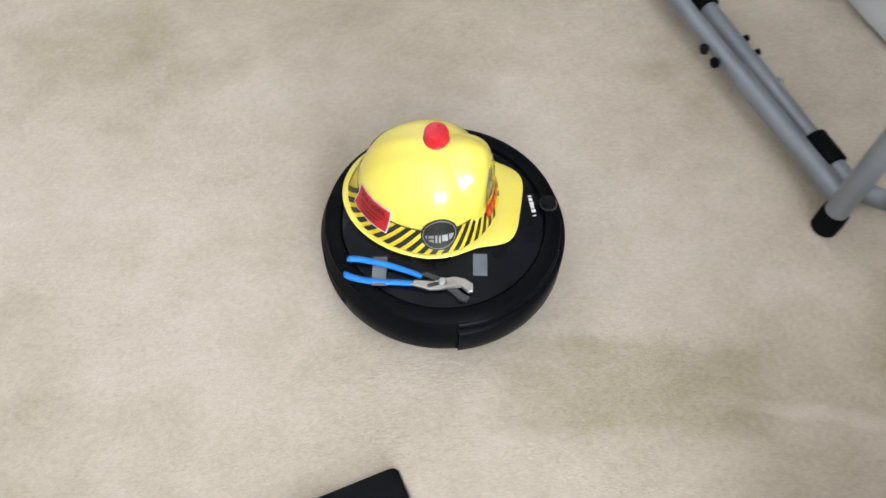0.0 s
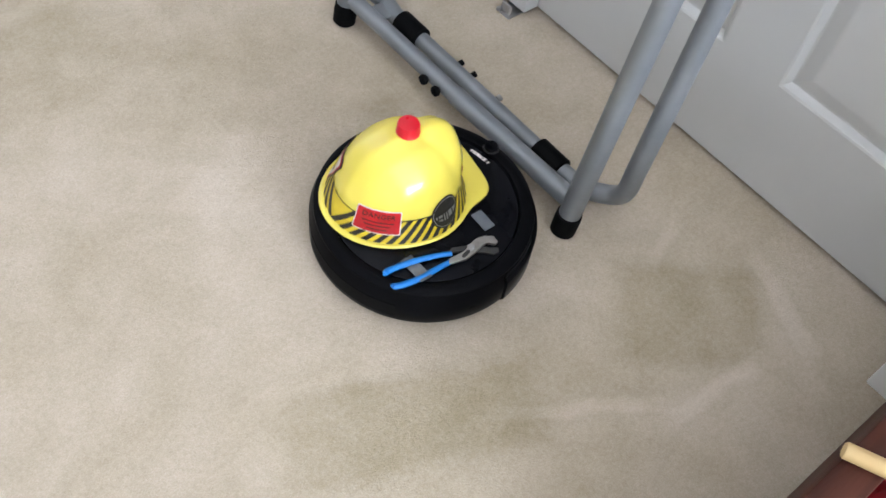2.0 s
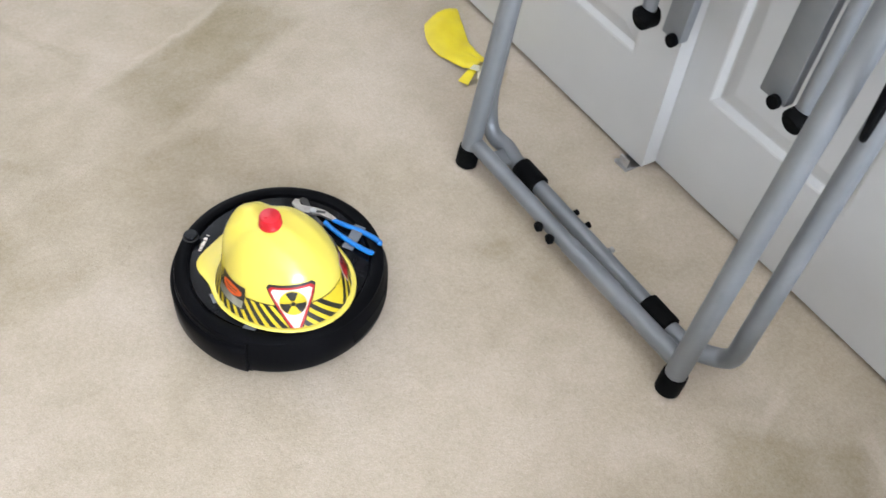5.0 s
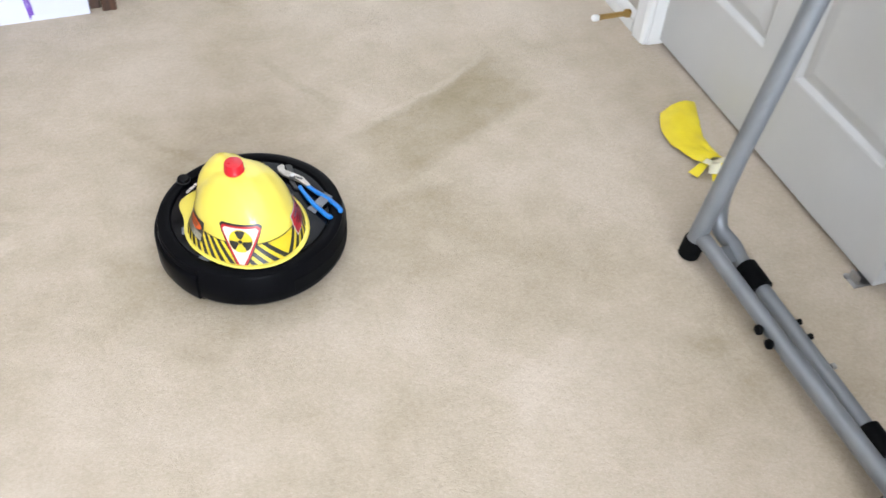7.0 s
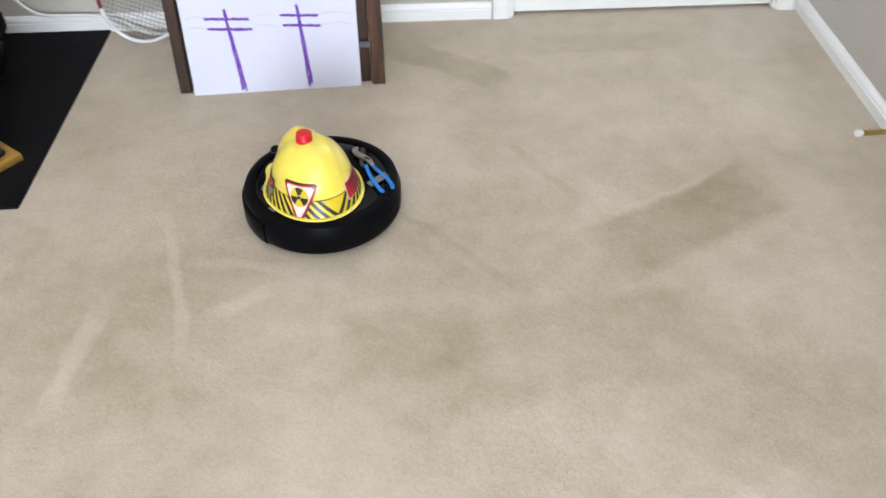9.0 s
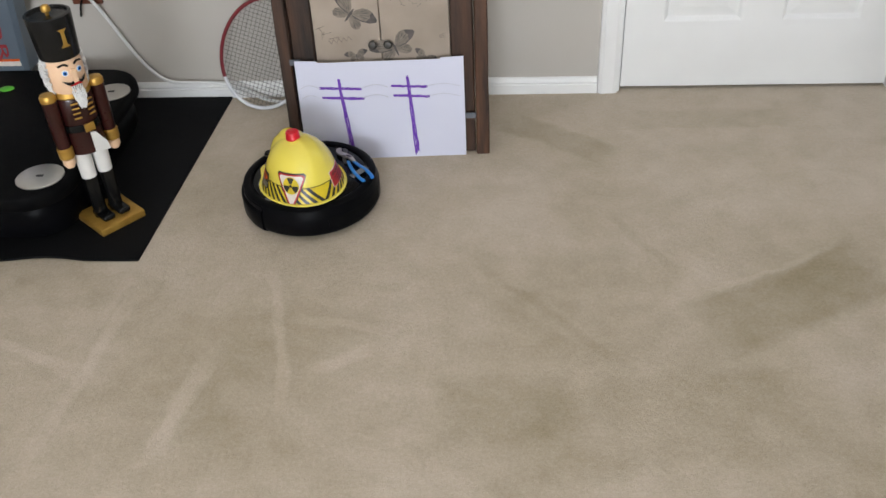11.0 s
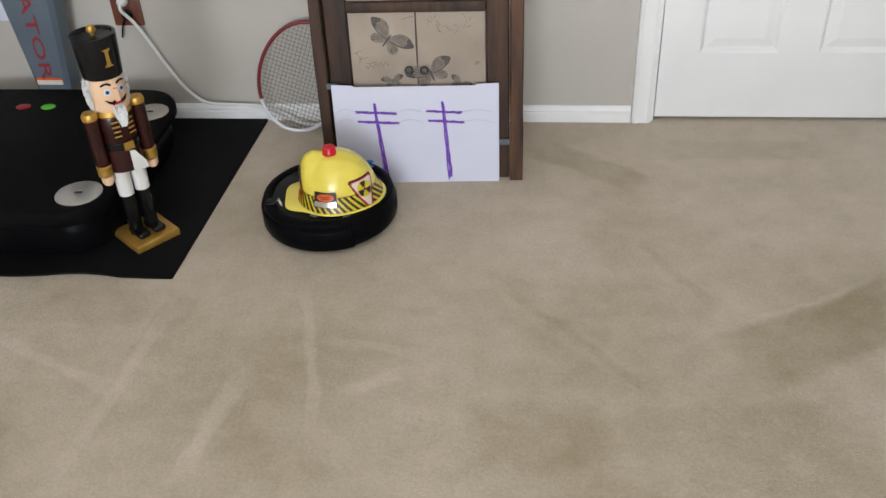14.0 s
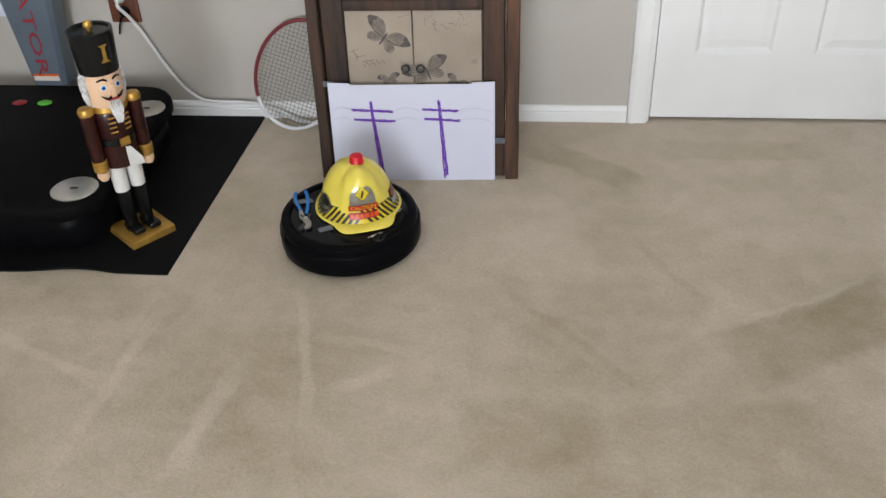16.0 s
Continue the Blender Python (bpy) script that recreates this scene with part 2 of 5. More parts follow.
M = dict(
    carpet=carpet_material(),
    wall=surf("wall_paint", (0.48, 0.45, 0.408), (0.45, 0.423, 0.383), 3, 0.75, 0.15, 180),
    ceil=surf("ceiling_paint", (0.85, 0.84, 0.83), None, 3, 0.9, 0.2, 120),
    white=surf("white_trim_paint", (0.80, 0.80, 0.79), (0.76, 0.76, 0.75), 5, 0.38, 0.05, 90),
    # the same white paint, darkened: the closet side's weak light is in the colour
    closet=surf("closet_shaded_paint", (0.52, 0.515, 0.505), (0.49, 0.485, 0.475), 4, 0.42, 0.06, 120),
    black=surf("robot_black_plastic", (0.003, 0.003, 0.0035), (0.004, 0.004, 0.005), 20, 0.28, spec=0.035),
    gloss=surf("robot_glossy_lid", (0.003, 0.003, 0.004), (0.005, 0.005, 0.007), 15, 0.07, 0, 60, rough2=0.14, spec=0.14),
    rubber=surf("black_rubber", (0.003, 0.003, 0.0035), (0.005, 0.005, 0.005), 30, 0.5, 0.1, 200, spec=0.04),
    mat=surf("black_mat_rubber", (0.005, 0.005, 0.0055), (0.008, 0.008, 0.0085), 6, 0.6, 0.25, 260, spec=0.06),
    yellow=surf("helmet_yellow_plastic", (0.80, 0.67, 0.10), (0.74, 0.60, 0.08), 9, 0.22, 0.05, 120, coat=0.3),
    stripe=surf("sticker_black", (0.012, 0.011, 0.01), (0.03, 0.028, 0.02), 60, 0.3),
    syellow=surf("sticker_yellow", (0.72, 0.55, 0.02), (0.6, 0.45, 0.02), 60, 0.3),
    sred=surf("sticker_red", (0.50, 0.012, 0.015), (0.38, 0.01, 0.012), 60, 0.3),
    sorange=surf("sticker_orange", (0.75, 0.12, 0.01), (0.6, 0.08, 0.01), 60, 0.3),
    swhite=surf("sticker_white", (0.72, 0.66, 0.60), (0.62, 0.55, 0.5), 60, 0.3),
    silver=surf("sticker_silver_foil", (0.55, 0.54, 0.50), (0.35, 0.34, 0.3), 40, 0.25, metal=0.8),
    blue=surf("plier_grip_blue", (0.012, 0.20, 0.62), (0.01, 0.16, 0.52), 40, 0.4, 0.1, 300),
    steel=surf("plier_steel", (0.48, 0.45, 0.41), (0.32, 0.30, 0.27), 60, 0.32, 0.1, 400, metal=0.85),
    darksteel=surf("dark_steel", (0.05, 0.05, 0.05), (0.09, 0.085, 0.08), 60, 0.4, metal=0.7),
    tape=surf("clear_tape", (0.16, 0.17, 0.19), (0.10, 0.11, 0.13), 30, 0.2),
    tube=surf("silver_powder_coat", (0.24, 0.25, 0.265), (0.20, 0.21, 0.225), 14, 0.36, 0.08, 500, metal=0.45),
    wood=surf("dark_stained_wood", (0.066, 0.028, 0.013), (0.009, 0.006, 0.0045), 5, 0.6, 0.5, 40, stretch=(9, 9, 0.9), detail=8),
    woodl=surf("worn_wood_edge", (0.12, 0.048, 0.02), (0.016, 0.009, 0.006), 5, 0.6, 0.5, 40, stretch=(9, 9, 0.9), detail=8),
    panel=surf("aged_print_panel", (0.36, 0.295, 0.24), (0.27, 0.22, 0.175), 7, 0.7, 0.15, 80, detail=9),
    ink=surf("printed_ink", (0.05, 0.045, 0.045), (0.11, 0.095, 0.085), 60, 0.7),
    ink2=surf("faded_ink", (0.15, 0.125, 0.105), (0.24, 0.20, 0.16), 80, 0.7),
    paper=surf("white_paper", (0.63, 0.64, 0.75), (0.60, 0.61, 0.73), 5, 0.8, 0.05, 60),
    crayon=surf("purple_crayon", (0.09, 0.012, 0.31), (0.20, 0.08, 0.46), 220, 0.7, stretch=(1, 1, 1)),
    pencil=surf("pencil_line", (0.40, 0.39, 0.43), (0.5, 0.49, 0.53), 200, 0.7),
    navy=surf("column_blue_grey", (0.10, 0.13, 0.16), (0.085, 0.11, 0.14), 8, 0.4, 0.05, 200),
    pred=surf("printed_red", (0.32, 0.015, 0.02), (0.22, 0.01, 0.015), 50, 0.45),
    green=surf("green_sticker", (0.10, 0.50, 0.03), (0.08, 0.42, 0.03), 40, 0.4),
    disc=surf("brushed_disc", (0.58, 0.56, 0.52), (0.45, 0.43, 0.40), 10, 0.28, 0.1, 300, metal=0.9),
    gold=surf("gold_paint", (0.55, 0.33, 0.07), (0.40, 0.22, 0.04), 30, 0.35, metal=0.6),
    hair=surf("white_fur", (0.80, 0.79, 0.78), (0.66, 0.65, 0.64), 60, 0.95, 1.0, 160),
    skin=surf("doll_wood_paint", (0.80, 0.55, 0.36), (0.76, 0.50, 0.32), 10, 0.35),
    coat=surf("doll_brown_paint", (0.035, 0.007, 0.006), (0.022, 0.005, 0.004), 20, 0.25, coat=0.15, spec=0.3),
    dwhite=surf("doll_white_paint", (0.76, 0.75, 0.72), (0.70, 0.69, 0.66), 10, 0.3),
    dblack=surf("doll_black_paint", (0.004, 0.004, 0.004), (0.007, 0.007, 0.007), 20, 0.2, coat=0.1, spec=0.25),
    brass=surf("brass", (0.55, 0.38, 0.14), (0.45, 0.30, 0.10), 40, 0.3, metal=1.0),
    chrome=surf("bare_metal", (0.5, 0.5, 0.5), (0.36, 0.36, 0.36), 40, 0.3, metal=1.0),
    cord=surf("white_cord", (0.75, 0.75, 0.74), (0.68, 0.68, 0.67), 20, 0.45),
    plate=surf("brown_wood_plate", (0.17, 0.055, 0.028), (0.10, 0.03, 0.016), 12, 0.4, 0.2, 60, stretch=(4, 1, 1)),
    rframe=surf("racket_maroon", (0.20, 0.012, 0.02), (0.14, 0.01, 0.016), 30, 0.3),
    rwhite=surf("racket_white", (0.72, 0.73, 0.76), (0.6, 0.61, 0.64), 30, 0.3),
    string=surf("racket_string", (0.10, 0.095, 0.09), (0.16, 0.15, 0.14), 60, 0.5),
    crate=surf("mahogany_wood", (0.075, 0.019, 0.009), (0.03, 0.008, 0.005), 6, 0.5, 0.2, 50, spec=0.25, stretch=(1, 9, 9), detail=8),
    bamboo=surf("pale_wood", (0.62, 0.45, 0.22), (0.52, 0.36, 0.16), 14, 0.5, 0.1, 90),
    redcloth=surf("red_cloth", (0.50, 0.02, 0.03), (0.36, 0.012, 0.02), 14, 0.8, 0.5, 160),
    pink=surf("pale_cloth", (0.75, 0.60, 0.56), (0.68, 0.5, 0.46), 14, 0.8, 0.4, 160),
    ribbon=surf("yellow_film", (0.80, 0.66, 0.01), (0.70, 0.55, 0.01), 20, 0.35),
    film=surf("clear_film", (0.80, 0.76, 0.55), (0.70, 0.66, 0.5), 40, 0.15),
)


def beacon_material():
    """Translucent red cap with a lamp in it."""
    m = surf("red_beacon", (0.55, 0.006, 0.018), (0.45, 0.005, 0.014), 30, 0.25)
    b = m.node_tree.nodes["Principled BSDF"]
    b.inputs["Emission Color"].default_value = (1.0, 0.01, 0.03, 1)
    b.inputs["Emission Strength"].default_value = 0.08
    return m


def glass_material():
    m = bpy.data.materials.new("window_glass")
    m.use_nodes = True
    b = m.node_tree.nodes["Principled BSDF"]
    b.inputs["Base Color"].default_value = (0.97, 0.99, 0.98, 1)
    b.inputs["Transmission Weight"].default_value = 1.0
    b.inputs["Roughness"].default_value = 0.0
    b.inputs["IOR"].default_value = 1.1
    return m


M["beacon"], M["glass"] = beacon_material(), glass_material()


# ---- mesh helpers ----
def quad_faces(bm, rings, close=True, cap0=True, cap1=True, mi=0):
    """Skins a list of rings of points; returns the faces."""
    vs = [[bm.verts.new(p) for p in r] for r in rings]
    fs = []
    n = len(vs[0])
    for a, c in zip(vs, vs[1:]):
        for i in range(n if close else n - 1):
            j = (i + 1) % n
            fs.append(bm.faces.new((a[i], a[j], c[j], c[i])))
    if cap0 and close:
        fs.append(bm.faces.new(vs[0][::-1]))
    if cap1 and close:
        fs.append(bm.faces.new(vs[-1]))
    for f in fs:
        f.material_index = mi
    return fs


def add_box(bm, lo, hi, bevel=0.0, seg=2, mi=0, m=None):
    t = bmesh.new()
    bmesh.ops.create_cube(t, size=1)
    for v in t.verts:
        v.co = [lo[k] + (hi[k] - lo[k]) * (v.co[k] + 0.5) for k in range(3)]
    if bevel:
        bmesh.ops.bevel(t, geom=list(t.edges), offset=bevel, segments=seg, affect="EDGES", profile=0.5)
    merge(bm, t, m, mi)
    return bm


def merge(bm, t, m=None, mi=0):
    vm = {}
    for v in t.verts:
        vm[v] = bm.verts.new(m @ v.co if m else v.co)
    for f in t.faces:
        g = bm.faces.new([vm[v] for v in f.verts])
        g.material_index = mi
    t.free()


def add_tube(bm, pts, r, n=14, mi=0, flat=1.0, caps=True):
    """A round (or flattened) tube along points; r may be one number or one for each point."""
    pts = [Vector(p) for p in pts]
    rs = r if isinstance(r, (list, tuple)) else [r] * len(pts)
    rings, up = [], None
    for i, p in enumerate(pts):
        d = (pts[min(i + 1, len(pts) - 1)] - pts[max(i - 1, 0)]).normalized()
        if up is None:
            up = Vector((0, 0, 1)) if abs(d.z) < 0.9 else Vector((1, 0, 0))
        s = d.cross(up).normalized()
        up = s.cross(d).normalized()
        rings.append([p + s * math.cos(2 * math.pi * k / n) * rs[i] + up * math.sin(2 * math.pi * k / n) * rs[i] * flat for k in range(n)])
    quad_faces(bm, rings, True, caps, caps, mi)
    return bm


def add_lathe(bm, prof, n=48, m=None, mi=0, sx=1.0, sy=1.0, a0=0.0, a1=360.0):
    full = abs(a1 - a0 - 360) < 1e-6
    cnt = n if full else n + 1
    rings = []
    for r, z in prof:
        ring = []
        for k in range(cnt):
            a = radians(a0 + (a1 - a0) * k / n)
            p = Vector((r * math.cos(a) * sx, r * math.sin(a) * sy, z))
            ring.append(m @ p if m else p)
        rings.append(ring)
    quad_faces(bm, rings, full, full and prof[0][0] > 1e-5, full and prof[-1][0] > 1e-5, mi)
    return bm


def add_prism(bm, poly, z0, z1, m=None, mi=0):
    rings = [[(m @ Vector((x, y, z)) if m else Vector((x, y, z))) for x, y in poly] for z in (z0, z1)]
    quad_faces(bm, rings, True, True, True, mi)
    return bm


def curve_points(pts, n=8):
    """A smooth line through points (Catmull-Rom)."""
    P = [Vector(p) for p in pts]
    P = [P[0] * 2 - P[1]] + P + [P[-1] * 2 - P[-2]]
    out = []
    for i in range(1, len(P) - 2):
        for k in range(n):
            t = k / n
            a, b, c, d = P[i - 1], P[i], P[i + 1], P[i + 2]
            out.append(0.5 * (2 * b + (c - a) * t + (2 * a - 5 * b + 4 * c - d) * t * t + (3 * b - a - 3 * c + d) * t ** 3))
    out.append(P[-2])
    return out


def part(name, bm, material, parent=None, label="", smooth=True, sharp=38, m=None):
    """Links a bmesh as one mesh object, under a thing or a part when a parent is given."""
    bmesh.ops.recalc_face_normals(bm, faces=list(bm.faces))
    lim = radians(sharp)
    for f in bm.faces:
        f.smooth = smooth
    for e in bm.edges:
        if len(e.link_faces) == 2 and e.calc_face_angle(0) > lim:
            e.smooth = False
    me = bpy.data.meshes.new(name)
    bm.to_mesh(me)
    bm.free()
    for mm in (material if isinstance(material, (list, tuple)) else [material]):
        me.materials.append(mm)
    ob = new(name, me)
    if parent is not None:
        ob.parent = parent
    if m is not None:
        ob.matrix_basis = m
    return tagged(ob, label) if label else ob


def thing(name, m, label, category, group="", kind=""):
    ob = new(name)
    ob.empty_display_size = 0.05
    ob.matrix_basis = m
    return tagged(ob, label, category, group, kind)


def text_mesh(body, size, depth=0.0004, align="CENTER"):
    """Letters of the built-in font as a bmesh, centred on the origin."""
    cu = bpy.data.curves.new("letters", "FONT")
    cu.body, cu.size, cu.extrude, cu.align_x, cu.align_y, cu.resolution_u = body, size, depth, align, "CENTER", 2
    ob = new("letters", cu)
    me = bpy.data.meshes.new_from_object(ob.evaluated_get(bpy.context.evaluated_depsgraph_get()))
    bm = bmesh.new()
    bm.from_mesh(me)
    bpy.data.objects.remove(ob)
    bpy.data.curves.remove(cu)
    bpy.data.meshes.remove(me)
    return bm


def setting(ob, label="", category=""):
    return tagged(ob, label, category, "", "structure")


# ---- the room ----
WEST, SOUTH, TOP, EAST = -3.2, WIN_Y, 2.44, 0.842
DOOR_H, OPEN_N, OPEN_S = 2.03, -0.79, -2.52


def build_room():
    bm = bmesh.new()
    add_box(bm, (WEST - 0.1, SOUTH - 0.1, -0.06), (EAST + 0.75, 0.12, 0.0))
    setting(part("floor", bm, M["carpet"], smooth=False), "beige cut-pile carpet with vacuum cleaner tracks", "carpet")
    bm = bmesh.new()
    add_box(bm, (WEST - 0.1, SOUTH - 0.1, TOP), (EAST + 0.75, 0.12, TOP + 0.08))
    setting(part("ceiling", bm, M["ceil"], smooth=False), "plain white painted ceiling of the room", "ceiling")
    # north wall with the doorway
    bm = bmesh.new()
    add_box(bm, (WEST - 0.1, 0, 0), (-0.012, 0.12, TOP))
    add_box(bm, (-0.012, 0, DOOR_H + 0.02), (0.774, 0.12, TOP))
    add_box(bm, (0.774, 0, 0), (EAST + 0.1, 0.12, TOP))
    setting(part("wall_north", bm, M["wall"], smooth=False), "cream painted plaster wall behind the furniture", "wall")
    # east wall with the closet opening
    bm = bmesh.new()
    add_box(bm, (EAST, OPEN_N, 0), (EAST + 0.1, -0.0005, TOP))
    add_box(bm, (EAST, OPEN_S, DOOR_H + 0.02), (EAST + 0.1, OPEN_N, TOP))
    add_box(bm, (EAST, SOUTH, 0), (EAST + 0.1, OPEN_S, TOP))
    setting(part("wall_east", bm, M["wall"], smooth=False), "cream painted wall around the closet doors", "wall")
    bm = bmesh.new()
    add_box(bm, (EAST + 0.65, SOUTH, 0), (EAST + 0.75, 0, TOP))
    add_box(bm, (EAST + 0.1, OPEN_N + 0.02, 0), (EAST + 0.65, OPEN_N + 0.1, TOP))
    add_box(bm, (EAST + 0.1, OPEN_S - 0.1, 0), (EAST + 0.65, OPEN_S - 0.02, TOP))
    setting(part("wall_closet", bm, M["wall"], smooth=False), "plain wall inside the closed closet", "wall")
    bm = bmesh.new()
    add_box(bm, (WEST - 0.1, SOUTH, 0), (WEST, 0, TOP))
    setting(part("wall_west", bm, M["wall"], smooth=False), "cream painted plaster side wall", "wall")
    # south wall with the window
    bm = bmesh.new()
    y0, y1 = SOUTH - 0.12, SOUTH
    add_box(bm, (WEST, y0, 0), (WIN_X[0], y1, TOP))
    add_box(bm, (WIN_X[1], y0, 0), (EAST + 0.1, y1, TOP))
    add_box(bm, (WIN_X[0], y0, 0), (WIN_X[1], y1, WIN_Z[0]))
    add_box(bm, (WIN_X[0], y0, WIN_Z[1]), (WIN_X[1], y1, TOP))
    setting(part("wall_south", bm, M["wall"], smooth=False), "cream painted wall with the window", "wall")
    win = setting(thing("window_1", pose(0, 0, 0), "white framed window with two clear panes", "window"))
    bm = bmesh.new()
    yf0, yf1 = SOUTH - 0.11, SOUTH - 0.06
    for lo, hi in (((WIN_X[0], WIN_Z[0]), (WIN_X[0] + 0.05, WIN_Z[1])), ((WIN_X[1] - 0.05, WIN_Z[0]), (WIN_X[1], WIN_Z[1])),
                   ((WIN_X[0] + 0.05, WIN_Z[0]), (WIN_X[1] - 0.05, WIN_Z[0] + 0.05)), ((WIN_X[0] + 0.05, WIN_Z[1] - 0.05), (WIN_X[1] - 0.05, WIN_Z[1])),
                   ((-0.575, WIN_Z[0] + 0.05), (-0.525, WIN_Z[1] - 0.05))):
        add_box(bm, (lo[0], yf0, lo[1]), (hi[0], yf1, hi[1]), 0.004)
    part("window_frame", bm, M["white"], win)
    for a, c in ((WIN_X[0] + 0.05, -0.575), (-0.525, WIN_X[1] - 0.05)):
        bm = bmesh.new()
        add_box(bm, (a, SOUTH - 0.09, WIN_Z[0] + 0.05), (c, SOUTH - 0.086, WIN_Z[1] - 0.05))
        ob = part("pane", bm, M["glass"], win, smooth=False)
        ob.visible_shadow = False


def add_profile(bm, prof, p0, p1, out, mi=0):
    """Extrudes a trim profile of (distance out, height) from p0 to p1 along a wall."""
    p0, p1, out = Vector(p0), Vector(p1), Vector(out)
    rings = [[p + out * d + Vector((0, 0, h)) for d, h in prof] for p in (p0, p1)]
    quad_faces(bm, rings, True, True, True, mi)


def build_trim():
    base = [(0, 0), (0.013, 0), (0.013, 0.028), (0.010, 0.031), (0.012, 0.036), (0.009, 0.044), (0.004, 0.049), (0, 0.05)]
    for name, p0, p1, out in (("baseboard", (WEST, 0, 0), (-0.069, 0, 0), (0, -1, 0)), ("baseboard", (EAST, 0, 0), (EAST, -0.727, 0), (-1, 0, 0)),
                              ("baseboard", (EAST, -2.585, 0), (EAST, SOUTH, 0), (-1, 0, 0)), ("baseboard", (WEST, 0, 0), (WEST, SOUTH, 0), (1, 0, 0))):
        bm = bmesh.new()
        add_profile(bm, base, p0, p1, out)
        setting(part(name, bm, M["white"], sharp=25), "white moulded baseboard along the wall", "baseboard")
    # door casing on the north wall: legs and head with a stepped face
    cas = [(0.0, 0.0), (0.0, 0.010), (0.012, 0.016), (0.030, 0.015), (0.045, 0.018), (0.056, 0.013), (0.058, 0.0)]

    def casing(name, bm):
        setting(part(name, bm, M["white"], sharp=25), "white moulded casing round a door opening", "door casing")

    for x0, s in ((-0.010, -1), (0.772, 1)):
        bm = bmesh.new()
        quad_faces(bm, [[Vector((x0 + s * u, -d, z)) for u, d in cas] for z in (0, DOOR_H + 0.075)])
        casing("trim", bm)
    bm = bmesh.new()
    add_box(bm, (-0.010, -0.016, DOOR_H + 0.018), (0.772, 0, DOOR_H + 0.075), 0.003)
    casing("trim", bm)
    for y0, s in ((OPEN_N, 1),):
        bm = bmesh.new()
        quad_faces(bm, [[Vector((EAST - d, y0 + s * u, z)) for u, d in cas] for z in (0, DOOR_H + 0.075)])
        casing("trim", bm)
    bm = bmesh.new()
    add_box(bm, (0.772, OPEN_S - 0.075, 0), (EAST - 0.001, OPEN_S + 0.006, DOOR_H + 0.075), 0.004)
    casing("trim", bm)
    bm = bmesh.new()
    add_box(bm, (EAST - 0.016, OPEN_S, DOOR_H + 0.018), (EAST, OPEN_N, DOOR_H + 0.075), 0.003)
    casing("trim", bm)
    # jamb linings
    bm = bmesh.new()
    add_box(bm, (-0.012, 0.0, 0), (-0.003, 0.12, DOOR_H + 0.012))
    add_box(bm, (0.765, 0.0, 0), (0.774, 0.12, DOOR_H + 0.012))
    add_box(bm, (-0.012, 0.0, DOOR_H + 0.012), (0.774, 0.12, DOOR_H + 0.02))
    setting(part("trim", bm, M["white"]), "white painted jamb of the doorway", "door jamb")
    bm = bmesh.new()
    add_box(bm, (EAST + 0.001, OPEN_N - 0.004, 0), (EAST + 0.1, OPEN_N + 0.001, DOOR_H + 0.012))
    add_box(bm, (EAST + 0.001, OPEN_S - 0.001, 0), (EAST + 0.1, OPEN_S + 0.004, DOOR_H + 0.012))
    setting(part("trim", bm, M["white"]), "white painted jamb of the closet", "door jamb")


def panel_door(name, m, w, h, panels, label, mat):
    """A moulded panel door: the slab is built of stiles and rails round the openings, the panels are raised.
    Local x across, z up, the face looks along -y; panels are (x0, z0, x1, z1)."""
    root = setting(thing(name, m, label, "door"))
    th = 0.035
    xs = sorted({0.0, w, *[p[0] for p in panels], *[p[2] for p in panels]})
    zs = sorted({0.0, h, *[p[1] for p in panels], *[p[3] for p in panels]})
    bm = bmesh.new()
    vs = {}
    for i, x in enumerate(xs):
        for j, z in enumerate(zs):
            vs[i, j] = bm.verts.new((x, 0, z))
    for i in range(len(xs) - 1):
        for j in range(len(zs) - 1):
            cx, cz = (xs[i] + xs[i + 1]) / 2, (zs[j] + zs[j + 1]) / 2
            if not any(p[0] < cx < p[2] and p[1] < cz < p[3] for p in panels):
                bm.faces.new((vs[i, j], vs[i + 1, j], vs[i + 1, j + 1], vs[i, j + 1]))
    e = 0.002
    ring = [(0, 0), (w, 0), (w, h), (0, h)]
    rings = [[Vector((x, 0.0, z)) for x, z in ring], [Vector((x, th, z)) for x, z in ring]]
    quad_faces(bm, rings, True, False, True)
    bmesh.ops.remove_doubles(bm, verts=list(bm.verts), dist=1e-5)
    part("slab", bm, mat, root, smooth=False)
    for x0, z0, x1, z1 in panels:
        bm = bmesh.new()
        steps = [(0, 0), (0.004, 0.0015), (0.012, 0.011), (0.016, 0.011), (0.040, 0.004), (0.044, 0.0035)]
        rings = [[Vector((x0 + i, d, z0 + i)), Vector((x1 - i, d, z0 + i)), Vector((x1 - i, d, z1 - i)), Vector((x0 + i, d, z1 - i))] for i, d in steps]
        quad_faces(bm, rings, True, False, True)
        part("panel", bm, mat, root, smooth=False)
    return root


